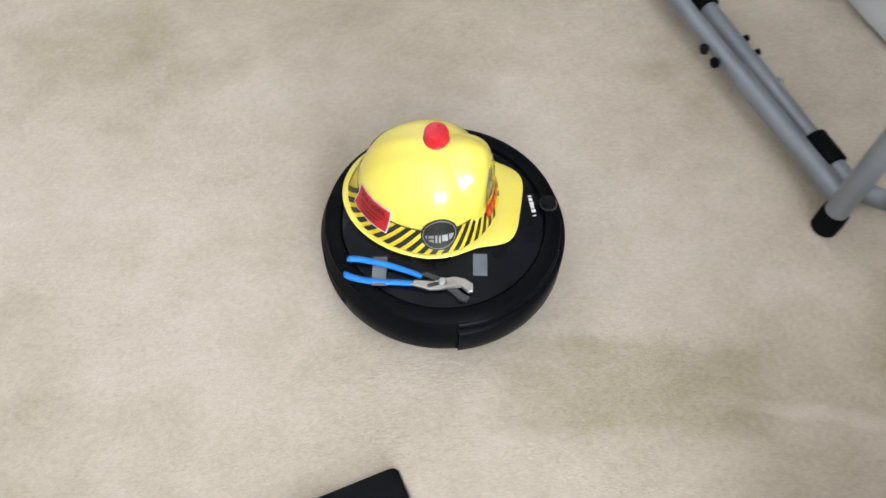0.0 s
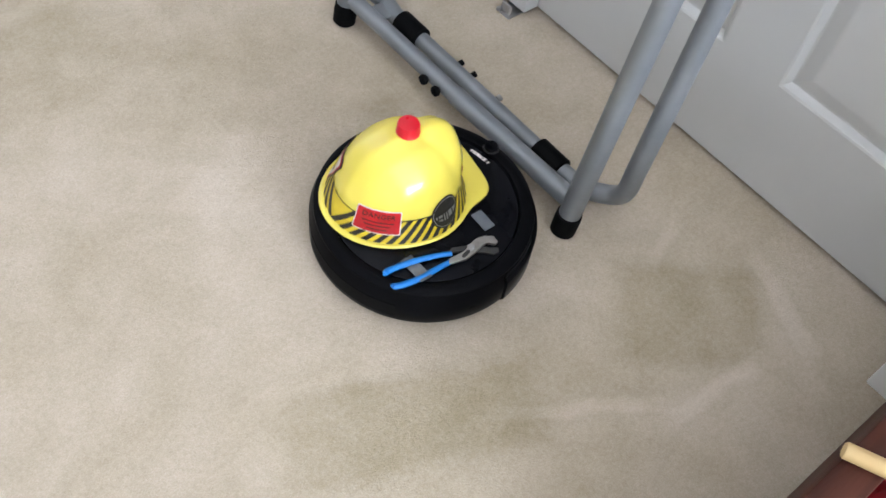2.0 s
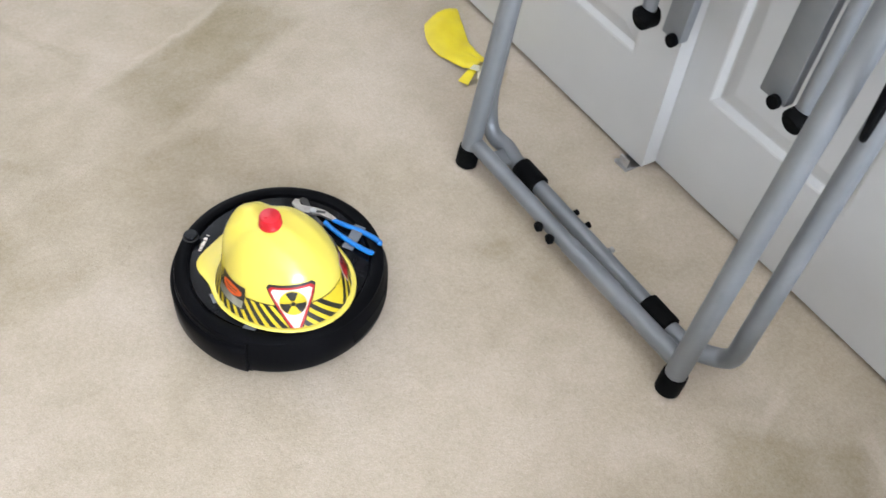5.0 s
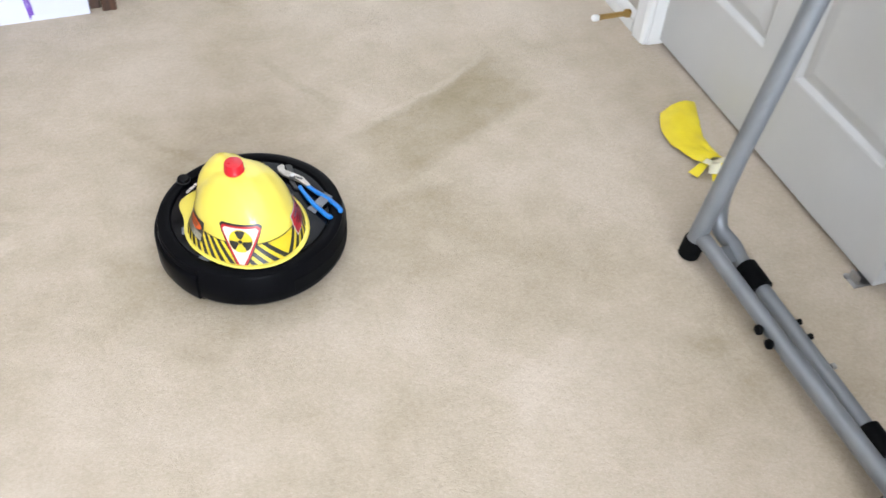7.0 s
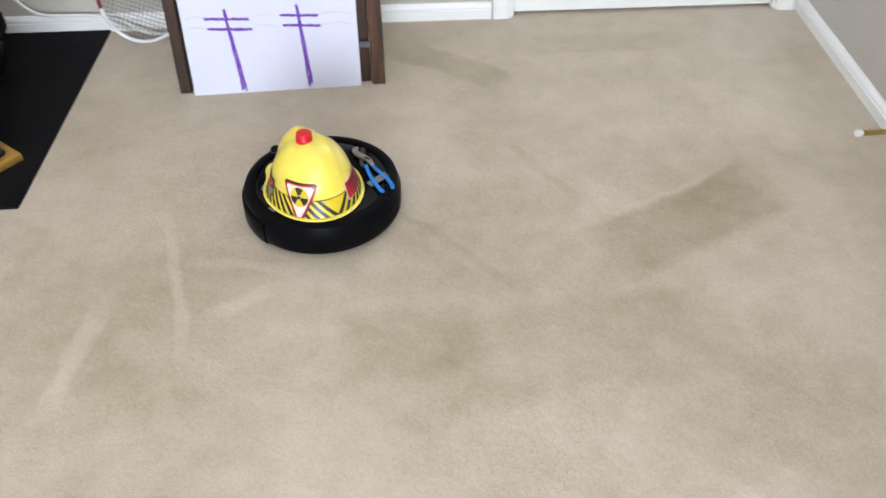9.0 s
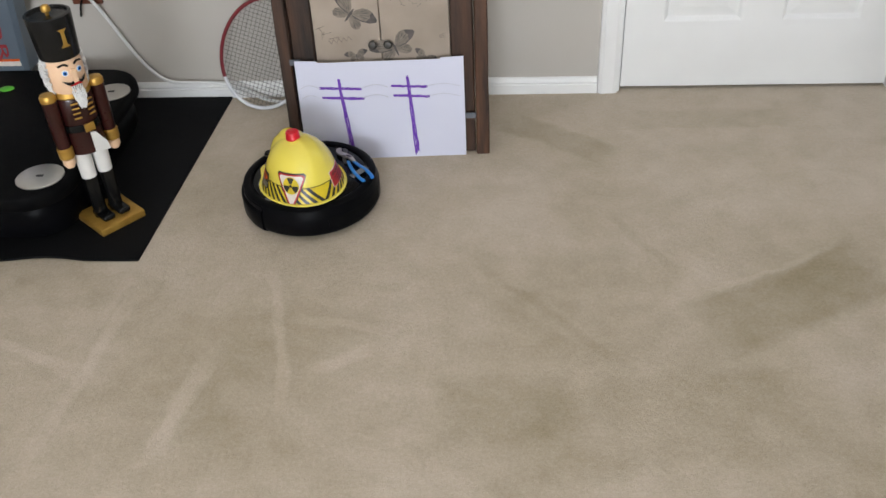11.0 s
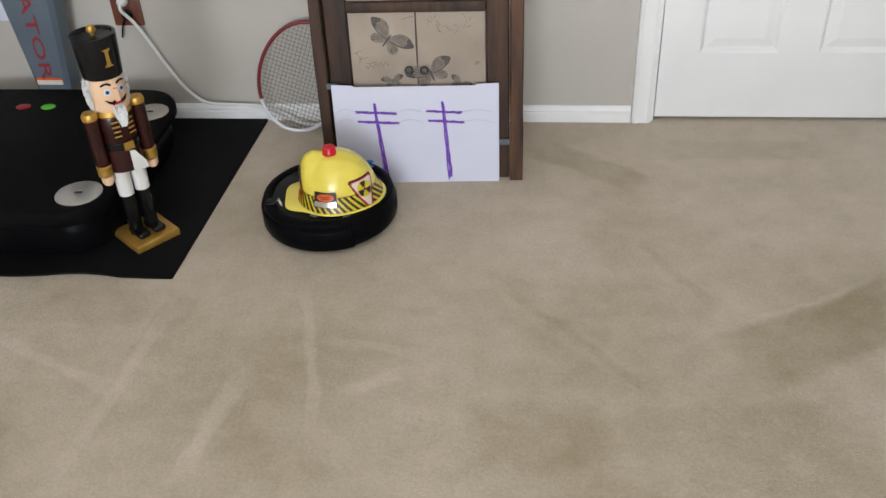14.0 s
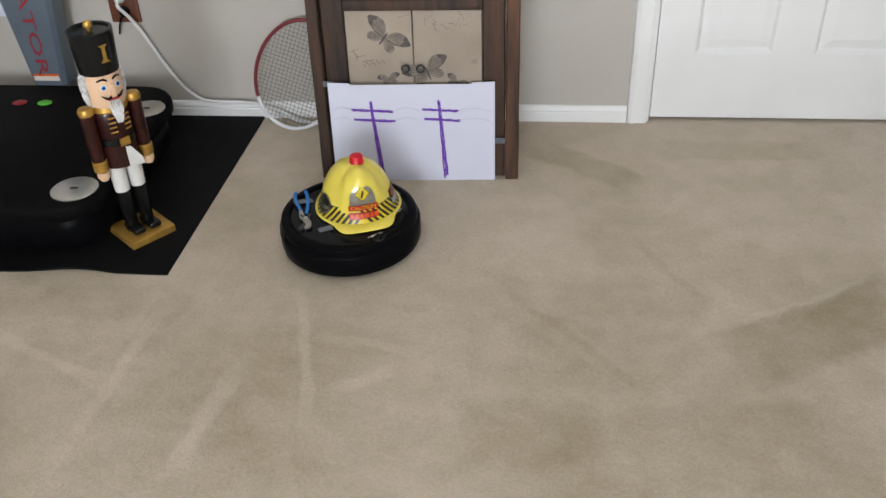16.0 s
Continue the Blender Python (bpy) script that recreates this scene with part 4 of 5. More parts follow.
# ---- the inversion table by the closet ----
def build_inversion_table():
    root = thing("inversion_table", pose(0, 0, 0), "silver tubular steel frame of an exercise inversion table", "exercise frame")
    yn, yf = -2.050, -1.472
    for y, x, SL in ((yn, 0.589, 0.119), (yf, 0.583, 0.142)):
        bm = bmesh.new()
        add_tube(bm, [(x + SL * z, y, z) for z in (0.012, 0.4, 0.9, 1.35)], 0.0178, 20)
        leg = part("leg", bm, M["tube"], root)
        bm = bmesh.new()
        d = Vector((SL, 0, 1)).normalized()
        p = Vector((x, y, 0.0))
        add_tube(bm, [p + d * k for k in (0.0005, 0.004, 0.03, 0.042, 0.043)], [0.017, 0.0205, 0.0212, 0.0205, 0.018], 20)
        part("foot_cap", bm, M["rubber"], leg, "black rubber foot")
    # straight cross bar in two telescoping halves
    bm = bmesh.new()
    add_tube(bm, [(0.606, yn + 0.012, 0.054), (0.598, -1.765, 0.054)], 0.0165, 18)
    part("cross_bar", bm, M["tube"], root)
    bm = bmesh.new()
    add_tube(bm, [(0.598, -1.766, 0.054), (0.594, yf - 0.012, 0.054)], 0.0148, 18)
    part("cross_bar", bm, M["tube"], root)
    # bent U tube: up, round the bend, along the floor, up again
    r = 0.0160
    for y0, s in ((yn - 0.006, -1), (yf, 1)):
        bx = 0.650
        xb, yb = (0.680, -2.086) if s < 0 else (0.652, -1.438)
        pts = [(xb + (0.095 if s < 0 else 0.125), yb, 1.35), (xb + (0.033 if s < 0 else 0.044), yb, 0.606), (xb, yb, 0.200), (xb - 0.006, yb, 0.125), (xb - 0.004, yb - s * 0.004, 0.072), (xb - 0.004, yb - s * 0.024, 0.042),
               (0.656, yb - s * 0.062, 0.033), (bx, yb - s * 0.10, 0.032), (bx, y0 - s * 0.115, 0.032)]
        bm = bmesh.new()
        add_tube(bm, [pts[0], pts[1]] + curve_points(pts[2:], 7), r, 18)
        part("bent_leg", bm, M["tube"], root, "bent tube running up from the floor")
        bm = bmesh.new()
        yc = y0 - s * 0.110
        add_tube(bm, [(bx, yc + 0.030, 0.032), (bx, yc + 0.028, 0.032), (bx, yc - 0.028, 0.032), (bx, yc - 0.030, 0.032)], [0.018, 0.0212, 0.0212, 0.018], 18)
        part("sleeve", bm, M["rubber"], root, "black plastic sleeve")
        bm = bmesh.new()
        add_box(bm, (0.610, y0 - s * 0.050 - 0.02, 0.036), (0.645, y0 - s * 0.050 + 0.02, 0.041), 0.001)
        part("gusset", bm, M["tube"], root)
    bm = bmesh.new()
    add_tube(bm, [(0.650, yn + 0.10, 0.032), (0.650, yf - 0.10, 0.032)], 0.0148, 18)
    part("floor_bar", bm, M["tube"], root)
    for y, x, z in ((-1.709, 0.575, 0.057), (-1.741, 0.575, 0.057)):
        bm = bmesh.new()
        add_lathe(bm, [(0.0, -0.006), (0.006, -0.005), (0.0095, 0.0), (0.0085, 0.005), (0.0, 0.0085)], 18, pose(x, y, z, 0, -90, 0))
        part("knob", bm, M["rubber"], root, "small black plastic knob")
    for y in (-1.700, -1.734, -1.80):
        bm = bmesh.new()
        add_lathe(bm, [(0.0, -0.006), (0.0055, -0.004), (0.0055, 0.003), (0.0, 0.004)], 12, pose(0.668, y, 0.038, 0, 80, 0))
        part("nut", bm, M["chrome"] if y < -1.75 else M["rubber"], root)
    # lower ends of the hanging bed frame, between the legs
    for y, hw, yr, z in ((-1.683, 0.021, -1.617, 0.362), (-1.891, 0.025, -1.940, 0.394)):
        bm = bmesh.new()
        add_box(bm, (-0.010, -hw, 0.0), (0.010, hw, 0.75), 0.003, 2, 0, pose(0.800, y, z, 0, 4, 0))
        part("hanging_bar", bm, M["tube"], root, "flat grey steel bar")
        bm = bmesh.new()
        add_tube(bm, [(0.780, y - 0.010, z + 0.004), (0.788, y - 0.010, z + 0.004)], 0.011, 14)
        part("end_cap", bm, M["rubber"], root)
        bm = bmesh.new()
        add_tube(bm, [(0.80, yr, z + 0.01), (0.84, yr, 1.05)], 0.0125, 14)
        part("side_tube", bm, M["tube"], root)
        bm = bmesh.new()
        add_tube(bm, [(0.782, yr, z - 0.006), (0.786, yr, z - 0.004), (0.812, yr, z - 0.004), (0.816, yr, z - 0.006)], [0.014, 0.020, 0.020, 0.014], 18)
        part("roller", bm, M["rubber"], root, "black plastic roller")
    bm = bmesh.new()
    add_tube(bm, curve_points([(0.78, -1.56, 0.60), (0.77, -1.62, 0.585), (0.77, -1.72, 0.58), (0.78, -1.80, 0.59)], 6), 0.045, 18)
    part("foam_roll", bm, M["rubber"], root, "black foam roll")
    bm = bmesh.new()
    add_tube(bm, curve_points([(0.665, -2.11, 0.95), (0.64, -2.105, 0.70), (0.655, -2.10, 0.545), (0.675, -2.095, 0.60), (0.70, -2.10, 0.9)], 10), 0.005, 8)
    part("strap", bm, M["rubber"], root, "looped black strap")


# ---- the wooden screen with butterfly doors, and the drawing taped to it ----
def printed(bm, poly, layer=0, mi=0):
    """A flat printed patch on the door's front, in local x and z."""
    f = bm.faces.new([bm.verts.new((x, 0.0174 - 0.0003 * layer, z)) for x, z in poly])
    f.material_index = mi


def wing(cx, cz, ln, wd, ang, sharp=0.7):
    """Outline of a wing that grows from the body at cx, cz; sharp sets how far out it is widest."""
    c, n = math.cos(radians(ang)), math.sin(radians(ang))
    out = []
    for k in range(20):
        a = 2 * math.pi * k / 20
        u = 0.5 - 0.5 * math.cos(a)
        v = 0.5 * math.sin(a) * (0.35 + 0.65 * u ** sharp) * (1.0 + 0.08 * math.sin(5 * a))
        u, v = u * ln, v * wd
        out.append((cx + u * c - v * n, cz + u * n + v * c))
    return out


def butterfly(door, cx, cz, ang, s):
    """A side-on butterfly: two broad fore wings with dark tips, two pale hind wings, veins and a dark body."""
    def at(u, v, a):
        c, n = math.cos(radians(a)), math.sin(radians(a))
        return cx + s * (u * c - v * n), cz + s * (u * n + v * c)

    for side in (1, -1):
        fore, hind = ang + side * 62, ang + side * (62 + 55)
        bm = bmesh.new()
        lead = [(0.0, 0.0), (0.18, 0.14), (0.45, 0.24), (0.75, 0.27), (0.98, 0.20), (1.0, 0.10), (0.90, -0.04), (0.78, -0.18), (0.62, -0.26), (0.42, -0.27), (0.20, -0.17)]
        printed(bm, [at(u, v * side, fore) for u, v in lead], 1, 1)
        tip = [(0.55, 0.25), (0.75, 0.27), (0.98, 0.20), (1.0, 0.10), (0.90, -0.04), (0.80, -0.16), (0.72, -0.05), (0.74, 0.08)]
        printed(bm, [at(u, v * side, fore) for u, v in tip], 2, 0)
        edge = [(0.0, 0.0), (0.18, 0.14), (0.45, 0.24), (0.58, 0.255), (0.56, 0.21), (0.42, 0.195), (0.2, 0.10)]
        printed(bm, [at(u, v * side, fore) for u, v in edge], 2, 0)
        for q, v1 in enumerate((0.12, 0.0, -0.12, -0.22)):
            u1 = 0.74 - 0.05 * q
            printed(bm, [at(u, v * side, fore) for u, v in ((0.04, 0.0), (u1, v1 + 0.012), (u1, v1 - 0.012))], 3, 0)
        part("printed_wing", bm, [M["ink"], M["ink2"]], door, smooth=False)
        bm = bmesh.new()
        rear = [(0.0, 0.0), (0.2, 0.18), (0.45, 0.22), (0.62, 0.14), (0.66, 0.0), (0.56, -0.14), (0.35, -0.2), (0.14, -0.12)]
        printed(bm, [at(u, v * side, hind) for u, v in rear], 0, 1)
        for v1 in (0.1, -0.02, -0.12):
            printed(bm, [at(u, v * side, hind) for u, v in ((0.04, 0.0), (0.56, v1 + 0.012), (0.56, v1 - 0.012))], 3, 0)
        part("printed_wing", bm, [M["ink"], M["ink2"]], door, smooth=False)
    bm = bmesh.new()
    printed(bm, [at(0.30 * math.cos(a) - 0.06, 0.045 * math.sin(a), ang) for a in (2 * math.pi * k / 14 for k in range(14))], 4, 0)
    part("printed_body", bm, M["ink"], door, smooth=False)


def build_screen():
    """A standing wooden frame; it leans back a little. Local origin on the floor under its middle."""
    root = thing("wooden_screen", pose(-0.650, -0.352, 0.0, -3.0, 0, 1.6), "dark stained wooden frame with two butterfly-print cabinet doors", "cabinet")
    H = 1.25

    def post(name, x0, x1, y0, y1, mat, label=""):
        bm = bmesh.new()
        n = 18
        rings = []
        rnd = random.Random(int(x0 * 1000))
        for k in range(n + 1):
            z = 0.0 + H * k / n
            w = [rnd.uniform(-0.0012, 0.0012) for _ in range(4)]
            e = 0.003
            rings.append([Vector((x0 + w[0], y0 + e, z)), Vector((x0 + e + w[0], y0, z)), Vector((x1 - e + w[1], y0, z)), Vector((x1 + w[1], y0 + e, z)),
                          Vector((x1 + w[2], y1 - e, z)), Vector((x1 - e + w[2], y1, z)), Vector((x0 + e + w[3], y1, z)), Vector((x0 + w[3], y1 - e, z))])
        quad_faces(bm, rings)
        return part(name, bm, mat, root, label, sharp=30)

    post("outer_rail", -0.262, -0.232, -0.006, 0.040, M["wood"], "dark worn wooden rail")
    post("outer_rail", 0.236, 0.270, -0.006, 0.040, M["woodl"], "reddish worn wooden rail")
    post("inner_post", -0.229, -0.172, 0.012, 0.036, M["wood"])
    post("inner_post", 0.176, 0.233, 0.012, 0.036, M["wood"])
    for z0, z1 in ((0.460, 0.486), (0.03, 0.07), (0.90, 0.94), (1.19, 1.24)):
        bm = bmesh.new()
        add_box(bm, (-0.172, 0.010, z0), (0.176, 0.036, z1), 0.003)
        part("cross_rail", bm, M["wood"], root)
    for k, (x0, x1) in enumerate(((-0.170, -0.0015), (0.0015, 0.174))):
        bm = bmesh.new()
        add_box(bm, (x0, 0.018, 0.075), (x1, 0.030, 0.458), 0.002)
        door = part("door", bm, M["panel"], root, "aged cream door with butterfly print")
        bm = bmesh.new()
        add_lathe(bm, [(0.006, 0.0), (0.005, 0.006), (0.0105, 0.012), (0.0115, 0.017), (0.008, 0.021), (0.0, 0.022)], 20, pose(-0.021 if k == 0 else 0.018, 0.018, 0.312, 90))
        part("knob", bm, M["darksteel"], door, "small dark metal knob")
        if k == 0:
            butterfly(door, -0.072, 0.390, 52, 0.068)
            butterfly(door, -0.066, 0.278, 100, 0.032)
            strokes = [(-0.155, 0.355, 0.03, 20), (-0.15, 0.346, 0.024, -60), (-0.138, 0.340, 0.028, 14), (-0.146, 0.336, 0.02, 70), (-0.02, 0.445, 0.03, 12)]
            # an unreadable line of script
            for q in range(9):
                strokes.append((-0.130 + 0.0065 * q, 0.316 + 0.0012 * q + 0.002 * (q % 2), 0.013, 70 if q % 2 else -50))
            strokes.append((-0.118, 0.328, 0.03, 10))
        else:
            butterfly(door, 0.034, 0.298, 112, 0.066)
            butterfly(door, 0.108, 0.268, 60, 0.034)
            strokes = [(0.155, 0.322 + 0.004 * q, 0.016, 4 + 9 * q) for q in range(3)]
            for q in range(34):
                a = radians(180 + q * 9.5)
                rr = 0.030 + 0.007 * (q % 4)
                strokes.append((0.085 + rr * math.cos(a) * 1.2, 0.446 + rr * math.sin(a) * 0.8, 0.013, math.degrees(a) + 90 + 25 * (q % 3 - 1)))
            strokes = [q for q in strokes if q[1] < 0.453]
        for x, z, ln, a in strokes:
            bm = bmesh.new()
            add_box(bm, (-ln / 2, -0.0008, -0.0006), (ln / 2, 0.0, 0.0006), 0, 2, 0, pose(x, 0.0175, z, 0, -a, 0))
            part("printed_line", bm, M["ink2"], door, smooth=False)
    # upper panels
    bm = bmesh.new()
    add_box(bm, (-0.170, 0.018, 0.488), (0.174, 0.030, 0.898), 0.002)
    part("upper_panel", bm, M["panel"], root)
    # clear tape on the rails
    for x, z in ((0.222, 0.115), (-0.222, 0.275)):
        bm = bmesh.new()
        add_box(bm, (x - 0.014, -0.0075, z - 0.008), (x + 0.014, -0.0068, z + 0.008))
        part("tape", bm, M["tape"], root, "strip of clear adhesive tape")


def build_drawing():
    root = thing("paper_drawing", pose(-0.6575, -0.3655, 0.0, -4.0, 0, 2.4), "white paper sheet with a purple crayon drawing of utility poles", "drawing")
    W2, H = 0.2155, 0.274
    bm = bmesh.new()
    rings = []
    nx, nz = 24, 14
    g = [[None] * (nz + 1) for _ in range(nx + 1)]
    for side in (0, 1):
        for i in range(nx + 1):
            for j in range(nz + 1):
                x, z = -W2 + 2 * W2 * i / nx, H * j / nz
                y = 0.0022 * math.sin(5.0 * x + 3 * z) + 0.0015 * math.sin(16 * z) * (i / nx) + 0.001 * side
                g[i][j] = (bm.verts.new((x, y, z)), *( (g[i][j][0],) if side else ()))
    for i in range(nx):
        for j in range(nz):
            for s in (0, 1):
                bm.faces.new((g[i][j][s], g[i + 1][j][s], g[i + 1][j + 1][s], g[i][j + 1][s]))
    part("sheet", bm, M["paper"], root)
    for x, s in ((-W2, 1), (W2, -1)):
        bm = bmesh.new()
        add_prism(bm, [(0.0, 0.0), (0.060, 0.0), (0.054, 0.005), (0.0, 0.007)] if s > 0 else [(0, 0), (0, 0.007), (-0.058, 0.005), (-0.060, 0)], -0.0005, 0.0005, pose(x, 0.0008, H - 0.0005, 90))
        part("torn_edge", bm, M["paper"], root)

    def surface(x, z):
        return 0.0022 * math.sin(5.0 * x + 3 * z) + 0.0015 * math.sin(16 * z) * ((x + W2) / (2 * W2)) - 0.0008

    def scribble(name, x0, z0, x1, z1, w0, w1, seed, passes):
        """One crayon line run back and forth, wider towards its end."""
        rnd = random.Random(seed)
        bm = bmesh.new()
        d = Vector((x1 - x0, 0, z1 - z0))
        nrm = Vector((-d.z, 0, d.x)).normalized()
        path = []
        for q in range(passes):
            o = (q / (passes - 1) - 0.5)
            n = 12
            for k in range(n + 1):
                t = k / n if q % 2 == 0 else 1 - k / n
                t2 = min(1.0, max(0.0, t + rnd.uniform(-0.012, 0.012) + (rnd.uniform(-0.05, 0.0) if t > 0.95 else 0) + (rnd.uniform(0, 0.04) if t < 0.05 else 0)))
                p = Vector((x0, 0, z0)) + d * t2 + nrm * (o * (w0 + (w1 - w0) * t) + rnd.uniform(-0.0009, 0.0009))
                path.append((p, 0.00075 + rnd.uniform(0, 0.0007)))
        pairs = []
        for k, (p, hw) in enumerate(path):
            a, c = p + nrm * hw, p - nrm * hw
            pairs.append([bm.verts.new((e.x, surface(e.x, e.z) - 0.00004 * (k // 13), e.z)) for e in (a, c)])
        for k in range(len(pairs) - 1):
            bm.faces.new((pairs[k][0], pairs[k + 1][0], pairs[k + 1][1], pairs[k][1]))
        part(name, bm, M["crayon"], root, smooth=False)

    for px, xb, seed, sc in ((-0.108, -0.086, 1, 1.0), (0.070, 0.085, 9, 0.86)):
        scribble("drawn_pole", px, 0.234, xb, 0.004, 0.0045, 0.0115, seed, 6)
        for k, z in enumerate((0.204, 0.177)):
            x0 = px - 0.052 * sc + 0.004 * k
            scribble("drawn_crossarm", x0, z + 0.002, x0 + 0.112 * sc, z - 0.004, 0.0046, 0.0050, seed + 3 + k, 5)
    for z in (0.208, 0.180):
        for x0, x1 in ((-0.205, -0.162), (-0.045, 0.018), (0.118, 0.205)):
            bm = bmesh.new()
            pts = []
            for k in range(13):
                t = k / 12
                x = x0 + (x1 - x0) * t
                zz = z - 0.010 * x / 0.2 * 0.4 + 0.008 * math.sin(math.pi * t) - 0.005
                pts.append((x, surface(x, zz) - 0.0002, zz))
            add_tube(bm, pts, 0.0005, 5)
            part("drawn_wire", bm, M["pencil"], root)


# ---- the mat with the vibration plate and the nutcracker ----
def build_mat():
    bm = bmesh.new()
    nx, ny = 60, 20
    x0, x1, y1 = -2.75, -1.196, -0.016
    top, bot = [], []
    for i in range(nx + 1):
        u = i / nx
        x = x0 + (x1 - x0) * u
        y0 = -0.822 + 0.007 * math.sin(x * 17 + 0.6) * (1 if x < -1.3 else 0.2)
        xs = x + (0.024 * u)
        col_t, col_b = [], []
        for j in range(ny + 1):
            v = j / ny
            y = y0 + (y1 - y0) * v
            xx = x + 0.030 * u * v
            lift = 0.004 * max(0, math.sin(x * 17 + 0.6)) * max(0, 1 - v * 9)
            col_t.append(bm.verts.new((xx, y, 0.006 + lift)))
            col_b.append(bm.verts.new((xx, y, 0.0005 + lift * 0.9)))
        top.append(col_t)
        bot.append(col_b)
    for i in range(nx):
        for j in range(ny):
            bm.faces.new((top[i][j], top[i + 1][j], top[i + 1][j + 1], top[i][j + 1]))
            bm.faces.new((bot[i][j], bot[i][j + 1], bot[i + 1][j + 1], bot[i + 1][j]))
    for i in range(nx):
        bm.faces.new((top[i][0], bot[i][0], bot[i + 1][0], top[i + 1][0]))
        bm.faces.new((top[i][ny], top[i + 1][ny], bot[i + 1][ny], bot[i][ny]))
    for j in range(ny):
        bm.faces.new((top[0][j], top[0][j + 1], bot[0][j + 1], bot[0][j]))
        bm.faces.new((top[nx][j], bot[nx][j], bot[nx][j + 1], top[nx][j + 1]))
    tagged(part("floor_mat", bm, M["mat"]), "large black rubber exercise mat on the carpet", "mat")


def rounded_slab(bm, x0, y0, x1, y1, r, levels, n=8):
    """A slab with rounded corners; levels are (inset, height)."""
    rings = []
    for ins, z in levels:
        w, h = x1 - x0 - 2 * ins, y1 - y0 - 2 * ins
        cx, cy = (x0 + x1) / 2, (y0 + y1) / 2
        rings.append([Vector((cx + x, cy + y, z)) for x, y in round_rect(w, h, max(0.01, r - ins), n)])
    quad_faces(bm, rings)


def build_plate_machine():
    root = thing("vibration_plate", pose(0, 0, 0), "black vibration exercise plate with a blue-grey column on a mat", "exercise machine")
    bm = bmesh.new()
    rounded_slab(bm, -2.14, -0.755, -1.385, -0.135, 0.10, [(0.03, 0.0065), (0.012, 0.012), (0.002, 0.035), (0.0, 0.06), (0.004, 0.085), (0.018, 0.105), (0.022, 0.112)])
    part("base", bm, M["black"], root)
    bm = bmesh.new()
    rounded_slab(bm, -2.17, -0.792, -1.362, -0.120, 0.115, [(0.020, 0.112), (0.004, 0.116), (0.0, 0.124), (0.0, 0.146), (0.004, 0.154), (0.012, 0.158)])
    part("platform", bm, M["rubber"], root, "black platform with a rubber top")
    for x, y, r in ((-1.436, -0.700, 0.056), (-1.412, -0.275, 0.050)):
        bm = bmesh.new()
        add_lathe(bm, [(r, 0.157), (r, 0.160), (r - 0.003, 0.1615), (0.012, 0.1622), (0.011, 0.1612), (0.0, 0.1612)], 40, pose(x, y, 0))
        d = part("disc", bm, M["disc"], root, "brushed metal disc")
        bm = bmesh.new()
        add_box(bm, (x - 0.009, y - 0.004, 0.1612), (x + 0.009, y + 0.004, 0.1628), 0.001)
        part("slot", bm, M["darksteel"], d)
    for x, mt, nm in ((-1.797, M["pred"], "red oval marker"), (-1.723, M["green"], "green oval marker")):
        bm = bmesh.new()
        add_lathe(bm, [(0.021, 0.157), (0.021, 0.159), (0.019, 0.1602), (0.0, 0.1604)], 28, pose(x, -0.245, 0), 0, 1.0, 0.8)
        part("marker", bm, mt, root, nm)
    # column: it widens upwards; red letters run down its face
    bm = bmesh.new()
    z0, z1 = 0.150, 1.15
    xl, xr = (lambda z: -1.812 - 0.115 * (z - 0.15)), (lambda z: -1.712 + 0.085 * (z - 0.15))
    rings = []
    for z in (z0, 0.4, 0.7, z1):
        a, c, e = xl(z), xr(z), 0.012
        rings.append([Vector(p) for p in ((a + e, -0.128, z), (c - e, -0.128, z), (c, -0.128 + e, z), (c, -0.055, z), (a, -0.055, z), (a, -0.128 + e, z))])
    quad_faces(bm, rings)
    col = part("column", bm, M["navy"], root, "blue-grey column with red lettering")
    letters = text_mesh("ATOR", 0.078, 0.0006)
    for v in letters.verts:
        v.co = Vector((v.co.x * 1.25, v.co.y * 0.62, v.co.z))
    part("lettering", letters, M["pred"], col, "red capital letters", smooth=False, m=pose(-1.768, -0.1292, 0.318, 90, 90, 0))
    bm = bmesh.new()
    add_box(bm, (-1.803, -0.1295, 0.172), (-1.726, -0.128, 0.186))
    part("label_plate", bm, M["swhite"], col, "white label")
    bm = bmesh.new()
    add_box(bm, (-1.803, -0.1295, 0.1865), (-1.726, -0.128, 0.193))
    part("label_stripe", bm, M["sorange"], col, "orange stripe")


